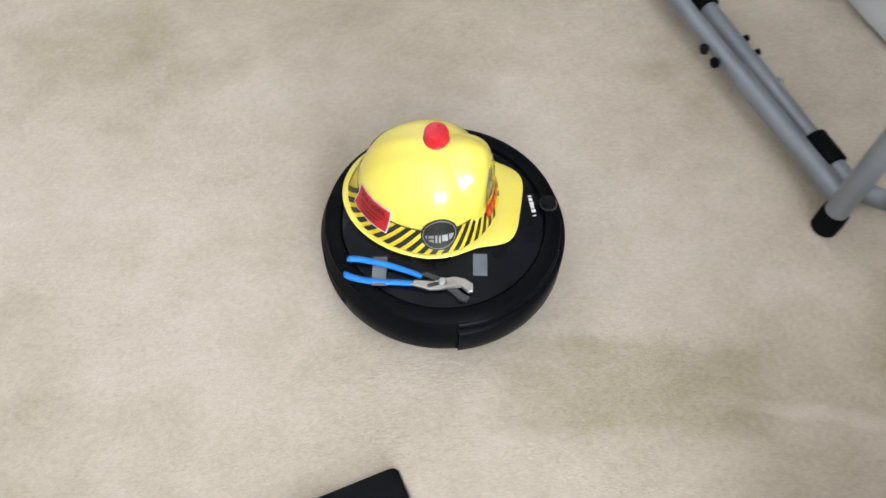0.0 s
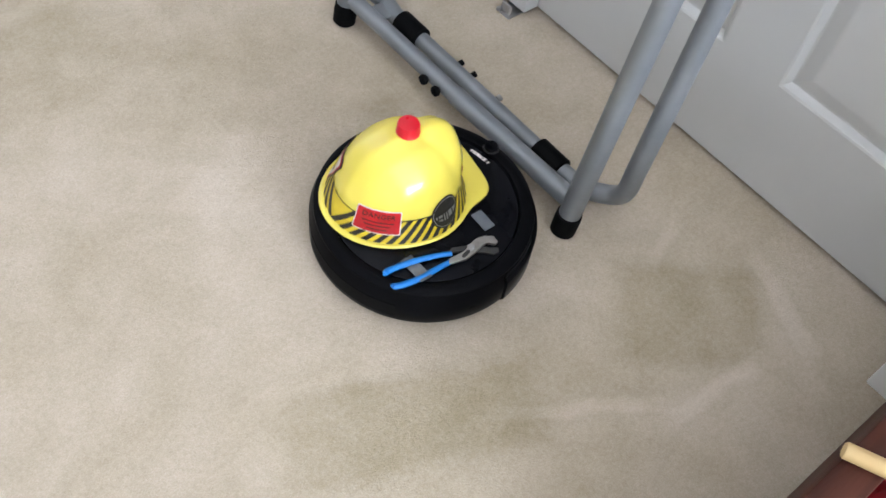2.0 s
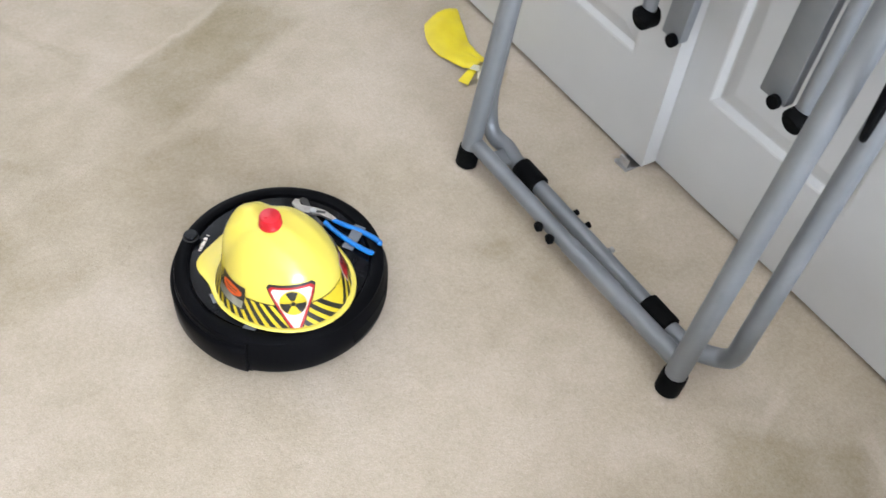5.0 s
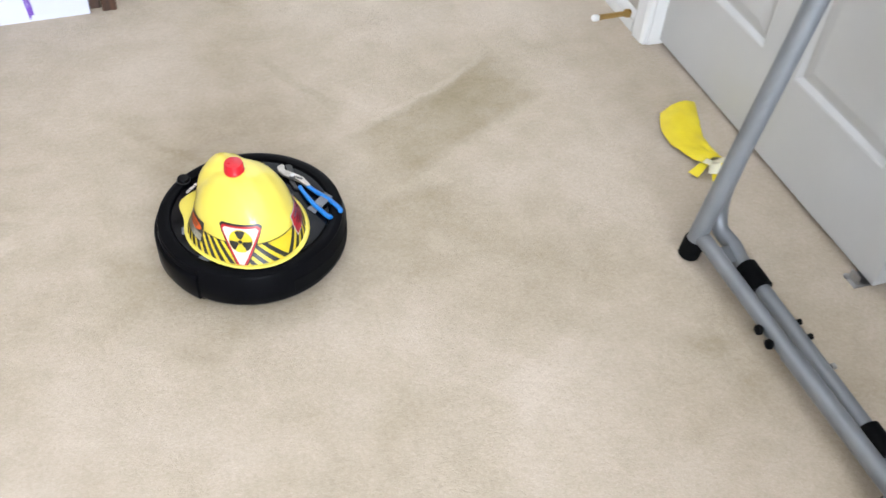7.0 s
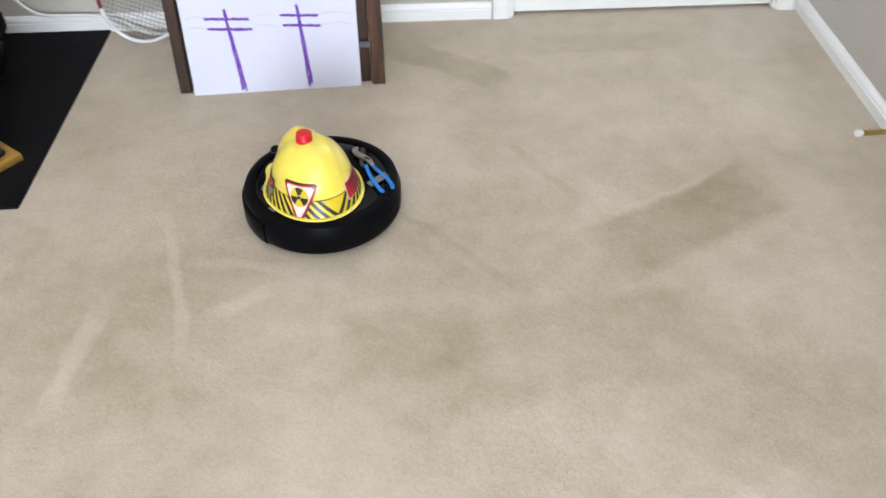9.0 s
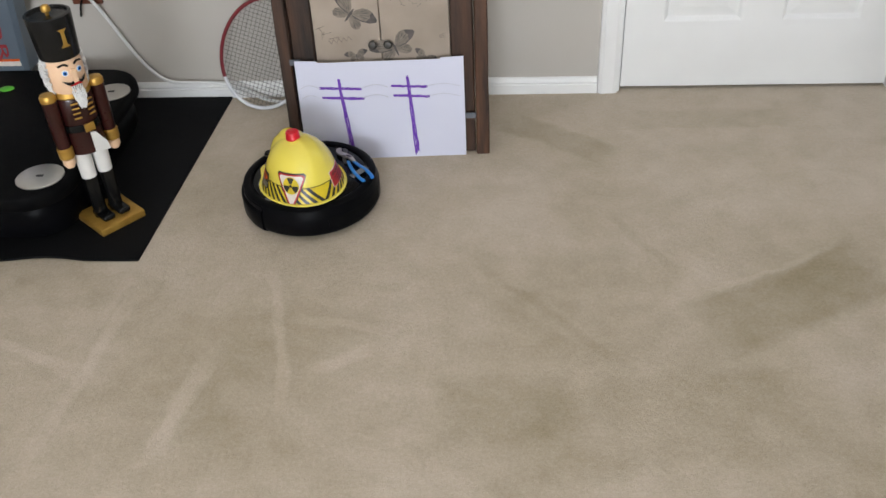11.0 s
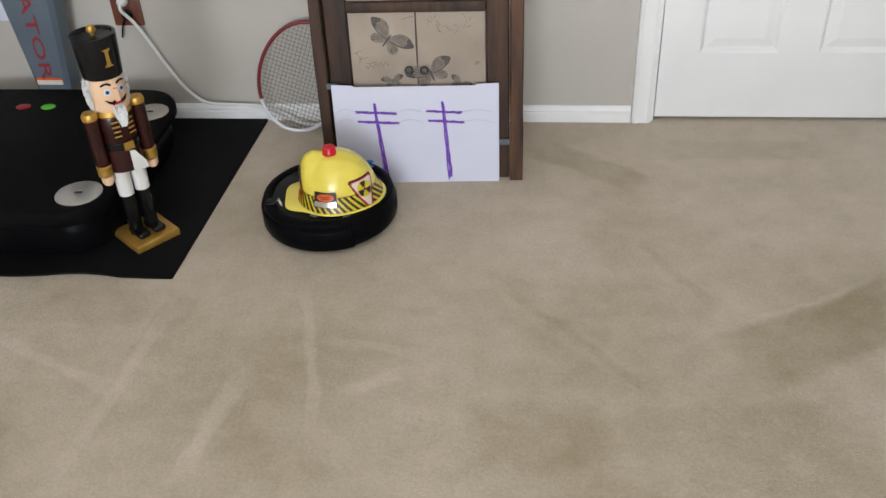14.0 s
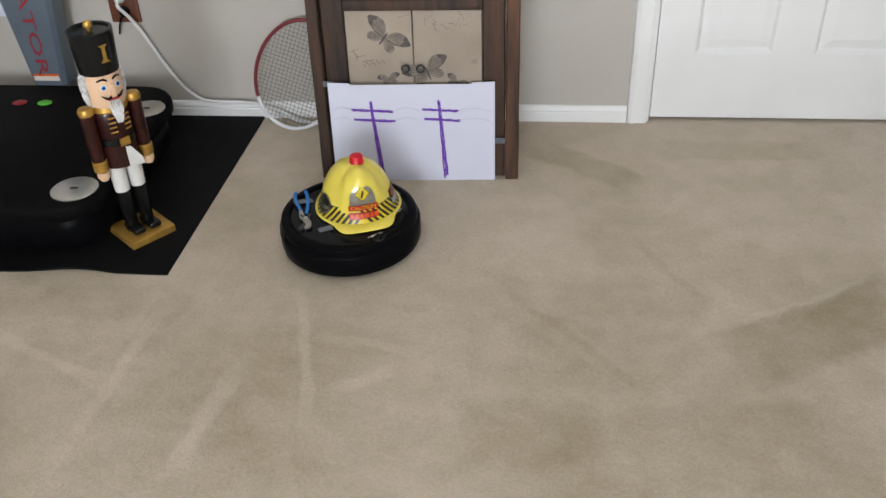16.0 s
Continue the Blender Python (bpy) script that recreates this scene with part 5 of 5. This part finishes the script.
def build_nutcracker():
    """One plain mesh with painted zones; faces along local -y."""
    bm = bmesh.new()
    mats = [M["gold"], M["dblack"], M["dwhite"], M["coat"], M["skin"], M["hair"], M["blue"], M["sred"]]
    GO, BK, WH, CO, SK, HA, BL, RD = range(8)
    add_box(bm, (-0.060, -0.064, 0.0), (0.060, 0.056, 0.020), 0.003, 2, GO)
    for s in (-1, 1):
        add_box(bm, (s * 0.021 - 0.016, -0.045, 0.020), (s * 0.021 + 0.016, 0.018, 0.036), 0.007, 3, BK)
        add_lathe(bm, [(0.0165, 0.020), (0.0165, 0.06), (0.0185, 0.125), (0.0185, 0.133)], 20, pose(s * 0.021, 0, 0), BK)
        add_lathe(bm, [(0.0180, 0.1335), (0.0190, 0.17), (0.0200, 0.215)], 20, pose(s * 0.021, 0, 0), WH)
        # arms, cuffs and fists
        add_lathe(bm, [(0.0155, 0.232), (0.0165, 0.29), (0.0170, 0.350)], 20, pose(s * 0.059, -0.004, 0.0), CO)
        add_lathe(bm, [(0.0180, 0.350), (0.0190, 0.358), (0.0150, 0.366), (0.0, 0.368)], 20, pose(s * 0.059, -0.004, 0.0), GO)
        add_lathe(bm, [(0.0, 0.204), (0.0175, 0.206), (0.0180, 0.230), (0.0160, 0.232)], 20, pose(s * 0.059, -0.006, 0.0), GO)
        add_lathe(bm, [(0.0, 0.178), (0.009, 0.180), (0.0145, 0.190), (0.0140, 0.203), (0.0, 0.204)], 18, pose(s * 0.059, -0.008, 0.0), SK)
    # coat: skirt, waist and chest; white tail panel in front
    add_lathe(bm, [(0.0, 0.205), (0.044, 0.205), (0.043, 0.225), (0.041, 0.262), (0.042, 0.30), (0.043, 0.342), (0.038, 0.350), (0.0, 0.351)], 32, None, CO, 1.0, 0.82)
    add_prism(bm, [(-0.002, 0.207), (0.034, 0.200), (0.030, 0.222), (0.010, 0.255), (-0.002, 0.258)], 0.036, 0.041, pose(0, 0, 0, 90), WH)
    add_prism(bm, [(-0.012, 0.262), (0.012, 0.262), (0.012, 0.281), (-0.012, 0.281)], 0.0365, 0.041, pose(0, 0, 0, 90), GO)
    add_lathe(bm, [(0.0445, 0.263), (0.0455, 0.264), (0.0455, 0.279), (0.0445, 0.280)], 32, None, BK, 1.0, 0.82)
    for k in range(4):
        for s in (-1, 1):
            add_tube(bm, [(s * 0.010, -0.0385, 0.300 + 0.012 * k), (s * 0.026, -0.0345, 0.300 + 0.012 * k)], 0.0022, 6, GO)
    add_lathe(bm, [(0.040, 0.346), (0.043, 0.350), (0.040, 0.364), (0.034, 0.366)], 32, None, GO, 1.0, 0.9)
    # head, hair, beard, hat
    add_lathe(bm, [(0.0, 0.352), (0.038, 0.354), (0.0415, 0.37), (0.0415, 0.42), (0.040, 0.442), (0.0, 0.443)], 32, None, SK, 1.0, 0.95)
    add_prism(bm, [(-0.006, 0.388), (0.006, 0.388), (0.004, 0.418), (-0.004, 0.418)], 0.036, 0.047, pose(0, 0, 0, 90), SK)
    add_prism(bm, [(-0.013, 0.3795), (0.013, 0.3795), (0.016, 0.3845), (-0.016, 0.3845)], 0.038, 0.0415, pose(0, 0, 0, 90), RD)
    add_box(bm, (-0.0125, -0.0425, 0.369), (0.0125, -0.037, 0.3785), 0.001, 1, WH)
    for k in range(5):
        add_box(bm, (-0.0107 + 0.0048 * k, -0.0430, 0.3685), (-0.0097 + 0.0048 * k, -0.0424, 0.379), 0, 1, BK)
    for s in (-1, 1):
        add_tube(bm, curve_points([(s * 0.002, -0.0425, 0.390), (s * 0.014, -0.0425, 0.386), (s * 0.027, -0.035, 0.394)], 5), [0.0030] * 8 + [0.002, 0.0014, 0.0008], 8, BK)
        add_tube(bm, curve_points([(s * 0.007, -0.0405, 0.427), (s * 0.016, -0.039, 0.432), (s * 0.027, -0.032, 0.428)], 4), 0.0024, 6, BK)
        # eyes: white, blue iris, black pupil, each laid on the last
        eye = Matrix.Translation((s * 0.0165, -0.0372, 0.412)) @ pose(0, 0, 0, 90, 0, s * 22)
        for rad, h, mi in ((0.0075, 0.0016, WH), (0.0050, 0.0024, BL), (0.0024, 0.0032, BK)):
            add_lathe(bm, [(rad, 0.0), (rad, h), (0.0, h + 0.0003)], 16, eye, mi)
        add_lathe(bm, [(0.007, 0.0), (0.007, 0.0012), (0.0, 0.0016)], 14, Matrix.Translation((s * 0.024, -0.0330, 0.399)) @ pose(0, 0, 0, 90, 0, s * 35), SK)
    rnd = random.Random(4)
    for s in (-1, 1):
        # a fluffy bunch of fine tufts at each side and behind
        for q in range(420):
            a = radians(rnd.uniform(-12, 88))
            zz = rnd.uniform(0.360, 0.440)
            bulge = 0.012 * math.sin(math.pi * (zz - 0.352) / 0.10)
            rad = 0.039 + bulge * rnd.uniform(0.2, 1.0)
            p = Vector((s * rad * math.cos(a), rad * math.sin(a), zz))
            add_lathe(bm, [(0.0, -0.007), (0.0020, -0.002), (0.0016, 0.003), (0.0, 0.007)], 5, Matrix.Translation(p) @ pose(0, 0, 0, rnd.uniform(-60, 60), rnd.uniform(-60, 60)), HA)
    for q in range(130):
        t = rnd.random()
        w = 0.011 * (1 - t) + 0.006
        p = Vector((rnd.uniform(-w, w), -0.040 - 0.006 * rnd.random(), 0.368 - 0.040 * t))
        add_lathe(bm, [(0.0, -0.009), (0.0022, -0.003), (0.0018, 0.003), (0.0, 0.008)], 5, Matrix.Translation(p) @ pose(0, 0, 0, rnd.uniform(-15, 15), rnd.uniform(-20, 20)), HA)
    add_lathe(bm, [(0.0, 0.440), (0.044, 0.441), (0.0445, 0.447), (0.046, 0.470), (0.050, 0.532), (0.0495, 0.537), (0.043, 0.538), (0.041, 0.533), (0.0, 0.532)], 36, None, BK)
    add_lathe(bm, [(0.004, 0.532), (0.004, 0.537), (0.0095, 0.541), (0.0105, 0.547), (0.0075, 0.554), (0.0, 0.556)], 18, None, GO)
    add_prism(bm, [(-0.010, 0.472), (0.010, 0.472), (0.004, 0.478), (0.0035, 0.505), (0.010, 0.512), (-0.010, 0.512), (-0.0035, 0.505), (-0.004, 0.478)], 0.0445, 0.0500, pose(0, 0, 0, 90), GO)
    ob = part("nutcracker", bm, mats)
    ob.matrix_basis = pose(-1.320, -0.650, 0.0064, 0, 0.0, 0) @ pose(0, 0, 0, 0, 0, 50)
    tagged(ob, "wooden nutcracker figure in a brown coat and black hat", "nutcracker")


# ---- by the back wall ----
def build_racket():
    """Head of a racket that stands on its tip and leans behind the screen."""
    root = thing("racket", pose(-1.088, -0.088, 0.004, -9, 0, 0) @ pose(0, 0, 0, 0, 20, 0), "maroon and white strung racket leaning against the wall", "racket")
    a, b, zc = 0.126, 0.166, 0.173

    def head(t, s=1.0):
        return Vector((a * s * math.sin(t), 0, zc - b * s * math.cos(t)))

    for nm, t0, t1, mt, lab in (("frame", -0.9, 1.0, M["rwhite"], "white lower part of the frame"), ("frame", 1.0, 5.3832, M["rframe"], "maroon frame")):
        bm = bmesh.new()
        add_tube(bm, [head(t0 + (t1 - t0) * k / 40) for k in range(41)], 0.0055, 10)
        part(nm, bm, mt, root, lab)
    for k in range(-9, 10):
        x = k * 0.0118
        h = b * math.sqrt(max(0, 1 - (x / a) ** 2))
        if h > 0.02:
            bm = bmesh.new()
            add_tube(bm, [(x, 0.0006, zc - h), (x, 0.0006, zc + h)], 0.0007, 5)
            part("string", bm, M["string"], root)
    for k in range(-13, 14):
        z = k * 0.0118
        w = a * math.sqrt(max(0, 1 - (z / b) ** 2))
        if w > 0.02:
            bm = bmesh.new()
            add_tube(bm, [(-w, -0.0006, zc + z), (w, -0.0006, zc + z)], 0.0007, 5)
            part("string", bm, M["string"], root)
    bm = bmesh.new()
    add_tube(bm, [(0, 0, zc + b), (0, 0, zc + b + 0.17)], 0.0075, 10)
    part("shaft", bm, M["rframe"], root)
    bm = bmesh.new()
    add_tube(bm, [(0, 0, zc + b + 0.17), (0, 0, zc + b + 0.34)], 0.0155, 12)
    part("grip", bm, M["rubber"], root)


def build_outlet():
    root = thing("wall_outlet", pose(-1.536, 0, 0.362), "brown wooden outlet plate with a white plug in it", "outlet")
    bm = bmesh.new()
    add_box(bm, (-0.044, -0.010, -0.058), (0.044, 0.0, 0.058), 0.003)
    part("plate", bm, M["plate"], root, "dark brown wooden cover plate")
    for z in (-0.024, 0.026):
        bm = bmesh.new()
        add_lathe(bm, [(0.017, 0.0), (0.017, 0.003), (0.014, 0.0036), (0.0, 0.0036)], 24, pose(0, -0.0095, z, 90))
        part("socket", bm, M["dblack"], root)
    bm = bmesh.new()
    add_lathe(bm, [(0.014, 0.0), (0.015, 0.010), (0.012, 0.024), (0.006, 0.030), (0.0, 0.030)], 18, pose(0.0, -0.0128, 0.020, 90))
    plug = thing("power_cord", pose(0, 0, 0), "white power cord running from the outlet along the baseboard", "cord")
    part("plug", bm, M["cord"], plug, m=pose(-1.536, 0, 0.362))
    bm = bmesh.new()
    line = [(-1.536, -0.043, 0.380), (-1.530, -0.055, 0.366), (-1.512, -0.034, 0.325), (-1.487, -0.020, 0.265), (-1.448, -0.016, 0.180), (-1.405, -0.018, 0.110),
            (-1.350, -0.024, 0.066), (-1.28, -0.026, 0.0595), (-1.205, -0.024, 0.0560), (-1.12, -0.030, 0.040), (-1.05, -0.05, 0.012), (-0.92, -0.06, 0.0055), (-0.60, -0.05, 0.0050)]
    add_tube(bm, curve_points(line, 8), 0.0048, 10)
    part("cable", bm, M["cord"], plug)
    bm = bmesh.new()
    add_tube(bm, curve_points([(-1.536, -0.012, 0.338), (-1.545, -0.022, 0.322), (-1.556, -0.018, 0.300), (-1.566, -0.012, 0.27)], 6), 0.003, 8)
    part("second_lead", bm, M["dblack"], plug, "thin black lead")
    bm = bmesh.new()
    add_box(bm, (-2.12, -0.0015, 0.318), (-1.908, -0.0002, 0.62))
    tagged(part("wall_paper", bm, M["paper"]), "white sheet of paper fixed to the wall", "paper sheet")


# ---- near the camera ----
def build_crate():
    root = thing("wooden_crate", pose(0, 0, 0), "dark red wooden crate holding cloth bundles", "crate")
    x0, x1, y0, y1, h, w = 0.20, 0.765, -3.06, -2.552, 0.30, 0.042
    for lo, hi in (((x0, y1 - w, 0), (x1, y1, h)), ((x0, y0, 0), (x1, y0 + w, h)), ((x0, y0 + w, 0), (x0 + w, y1 - w, h)), ((x1 - w, y0 + w, 0), (x1, y1 - w, h)), ((x0 + w, y0 + w, 0), (x1 - w, y1 - w, 0.02))):
        bm = bmesh.new()
        add_box(bm, lo, hi, 0.004)
        part("board", bm, M["crate"], root)
    st = thing("wooden_stick", pose(0.427, -2.547, 0.3108, 0, 0, 0), "pale turned wooden stick lying across the crate rim", "stick")
    bm = bmesh.new()
    d = Vector((0.42, -0.90, 0.0)).normalized()
    add_tube(bm, [d * k for k in (0.0, 0.002, 0.15, 0.30)], [0.008, 0.0095, 0.010, 0.010], 18)
    part("rod", bm, M["bamboo"], st)
    bm = bmesh.new()
    add_tube(bm, [d * k for k in (0.062, 0.080)], 0.0104, 18)
    part("dark_mark", bm, M["darksteel"], st)
    for x, y, s, mt, nm in ((0.49, -2.66, 0.075, M["redcloth"], "red"), (0.62, -2.69, 0.085, M["pink"], "pale"), (0.40, -2.72, 0.08, M["redcloth"], "red"), (0.54, -2.78, 0.09, M["bamboo"], "tan")):
        bm = bmesh.new()
        bmesh.ops.create_icosphere(bm, subdivisions=4, radius=s)
        for v in bm.verts:
            n = noise.noise(v.co * 22 + Vector((x * 9, y * 9, 0)))
            v.co *= 1 + 0.25 * n
            v.co.z *= 0.75
        ob = part("soft_toy", bm, mt, m=pose(x, y - 0.008, 0.02 + s * 0.72 + 0.1))
        tagged(ob, nm + " cloth bundle lying inside the wooden crate", "cloth bundle", "bundles in the crate")
    bm = bmesh.new()
    add_box(bm, (x0 + w + 0.001, y0 + w + 0.001, 0.0205), (x1 - w - 0.001, y1 - w - 0.001, 0.10), 0.01)
    tagged(part("blanket", bm, M["redcloth"]), "folded red blanket filling the crate bottom", "blanket")


def build_small_mat():
    bm = bmesh.new()
    rounded_slab(bm, -0.62, -2.46, -0.137, -2.147, 0.008, [(0.002, 0.0005), (0.0, 0.003), (0.0, 0.009), (0.002, 0.011)], 3)
    tagged(part("doormat", bm, M["mat"]), "small flat black rubber mat on the carpet", "mat")


def build_wrapper():
    root = thing("yellow_wrapper", pose(0, 0, 0), "crumpled yellow plastic wrapper with a clear twisted end", "wrapper")
    bm = bmesh.new()
    rows = []
    mid = curve_points([(0.783, -1.055, 0), (0.760, -1.11, 0), (0.748, -1.165, 0), (0.756, -1.215, 0), (0.768, -1.245, 0)], 6)
    n = len(mid)
    top, bot = [], []
    for k, p in enumerate(mid):
        t = k / (n - 1)
        hw = 0.049 - 0.027 * t * t + 0.003 * math.sin(t * 7)
        r1, r2 = [], []
        for j in range(9):
            u = j / 8 * 2 - 1
            z = 0.010 + 0.016 * (1 - u * u) * (0.7 + 0.3 * math.cos(t * 5)) + 0.004 * noise.noise(Vector((u * 3, t * 9, 2)))
            q = p + Vector((u * hw, 0.010 * u * (1 - t), 0))
            r1.append(Vector((q.x, q.y, z)))
        rows.append(r1)
    quad_faces(bm, rows, False)
    quad_faces(bm, [[v - Vector((0, 0, 0.0012 if 0.0 < i < len(rows) else 0.0012)) for v in r] for i, r in enumerate(rows)], False)
    add_tube(bm, [rows[i][4] - Vector((0, 0, rows[i][4].z - 0.004)) for i in (2, 8, 14)], 0.004, 6)
    part("film", bm, M["ribbon"], root, "bright yellow film")
    rnd = random.Random(8)
    for q in range(9):
        bm = bmesh.new()
        a = radians(-150 + q * 16 + rnd.uniform(-8, 8))
        L = rnd.uniform(0.035, 0.065)
        base = Vector((0.762, -1.243, 0.010))
        tip = base + Vector((L * math.cos(a), L * math.sin(a), rnd.uniform(-0.006, 0.022)))
        sd = Vector((-math.sin(a), math.cos(a), 0)) * rnd.uniform(0.008, 0.014)
        mid2 = (base + tip) / 2 + Vector((0, 0, 0.008))
        rings = [[base + sd * 0.15, base - sd * 0.15, base - sd * 0.15 - Vector((0, 0, 0.001)), base + sd * 0.15 - Vector((0, 0, 0.001))],
                 [mid2 + sd * 0.7, mid2 - sd * 0.7, mid2 - sd * 0.7 - Vector((0, 0, 0.001)), mid2 + sd * 0.7 - Vector((0, 0, 0.001))],
                 [tip + sd, tip - sd, tip - sd - Vector((0, 0, 0.001)), tip + sd - Vector((0, 0, 0.001))]]
        quad_faces(bm, rings)
        part("twisted_end", bm, M["ribbon"] if q % 3 == 0 else M["film"], root, "" if q % 3 == 0 else "clear crinkled film", smooth=False)


build_inversion_table()
build_screen()
build_drawing()
build_mat()
build_plate_machine()
build_nutcracker()
build_racket()
build_outlet()
build_crate()
build_small_mat()
build_wrapper()


# ---- what moves ----
def motions():
    rows = [(0.0, 0.046, -1.863, -14), (0.5, 0.192, -1.890, -13), (1.0, 0.303, -1.908, -12), (1.5, 0.403, -1.925, -9), (1.7, 0.403, -1.922, -6),
            (1.9, 0.402, -1.921, 0), (2.0, 0.402, -1.921, 8), (2.1, 0.401, -1.921, 18), (2.2, 0.401, -1.921, 25), (2.3, 0.401, -1.921, 28),
            (2.5, 0.400, -1.922, 34), (2.6, 0.400, -1.922, 45), (2.7, 0.400, -1.921, 57), (2.8, 0.400, -1.921, 71), (2.9, 0.400, -1.921, 81),
            (3.0, 0.399, -1.920, 89), (3.2, 0.396, -1.908, 107), (3.4, 0.390, -1.872, 122), (3.5, 0.385, -1.855, 126), (4.0, 0.317, -1.772, 135),
            (5.0, 0.150, -1.592, 135), (6.3, -0.066, -1.355, 135), (6.5, -0.098, -1.324, 135), (7.0, -0.195, -1.232, 135), (7.6, -0.290, -1.126, 135),
            (8.2, -0.386, -1.020, 135), (8.5, -0.434, -0.966, 135), (9.0, -0.515, -0.864, 135), (9.5, -0.600, -0.780, 135), (10.0, -0.679, -0.705, 135),
            (10.6, -0.765, -0.620, 137), (11.2, -0.834, -0.566, 148), (12.3, -0.852, -0.554, 166), (13.0, -0.853, -0.553, 169), (13.5, -0.855, -0.550, 177),
            (13.8, -0.859, -0.547, 192), (14.0, -0.863, -0.545, 208), (14.3, -0.866, -0.544, 228), (14.5, -0.868, -0.543, 242), (14.8, -0.872, -0.543, 274),
            (15.0, -0.875, -0.543, 297), (15.2, -0.870, -0.549, 309), (15.5, -0.826, -0.600, 313), (15.7, -0.802, -0.630, 311), (16.0, -0.780, -0.654, 308)]
    place = [(t, pose(x - 0.002, y - (0.005 if t < 4.5 else 0.0), 0, 0, 0, h)) for t, x, y, h in rows]
    walk(robot, place)
    # the hat sits a little further over until the robot has bumped into the frame and turned
    walk(helmet, [(t, m @ pose(HAT_X, HAT_Y + 0.006 * min(1.0, max(0.0, (4.5 - t) / 1.5)), HAT_Z, 0, 0, HAT_TURN)) for t, m in place])
    walk(pliers, [(t, m @ pose(-0.142, -0.059, 0.0838, 0, 0, -22) @ Matrix.Scale(0.96, 4)) for t, m in place])


motions()
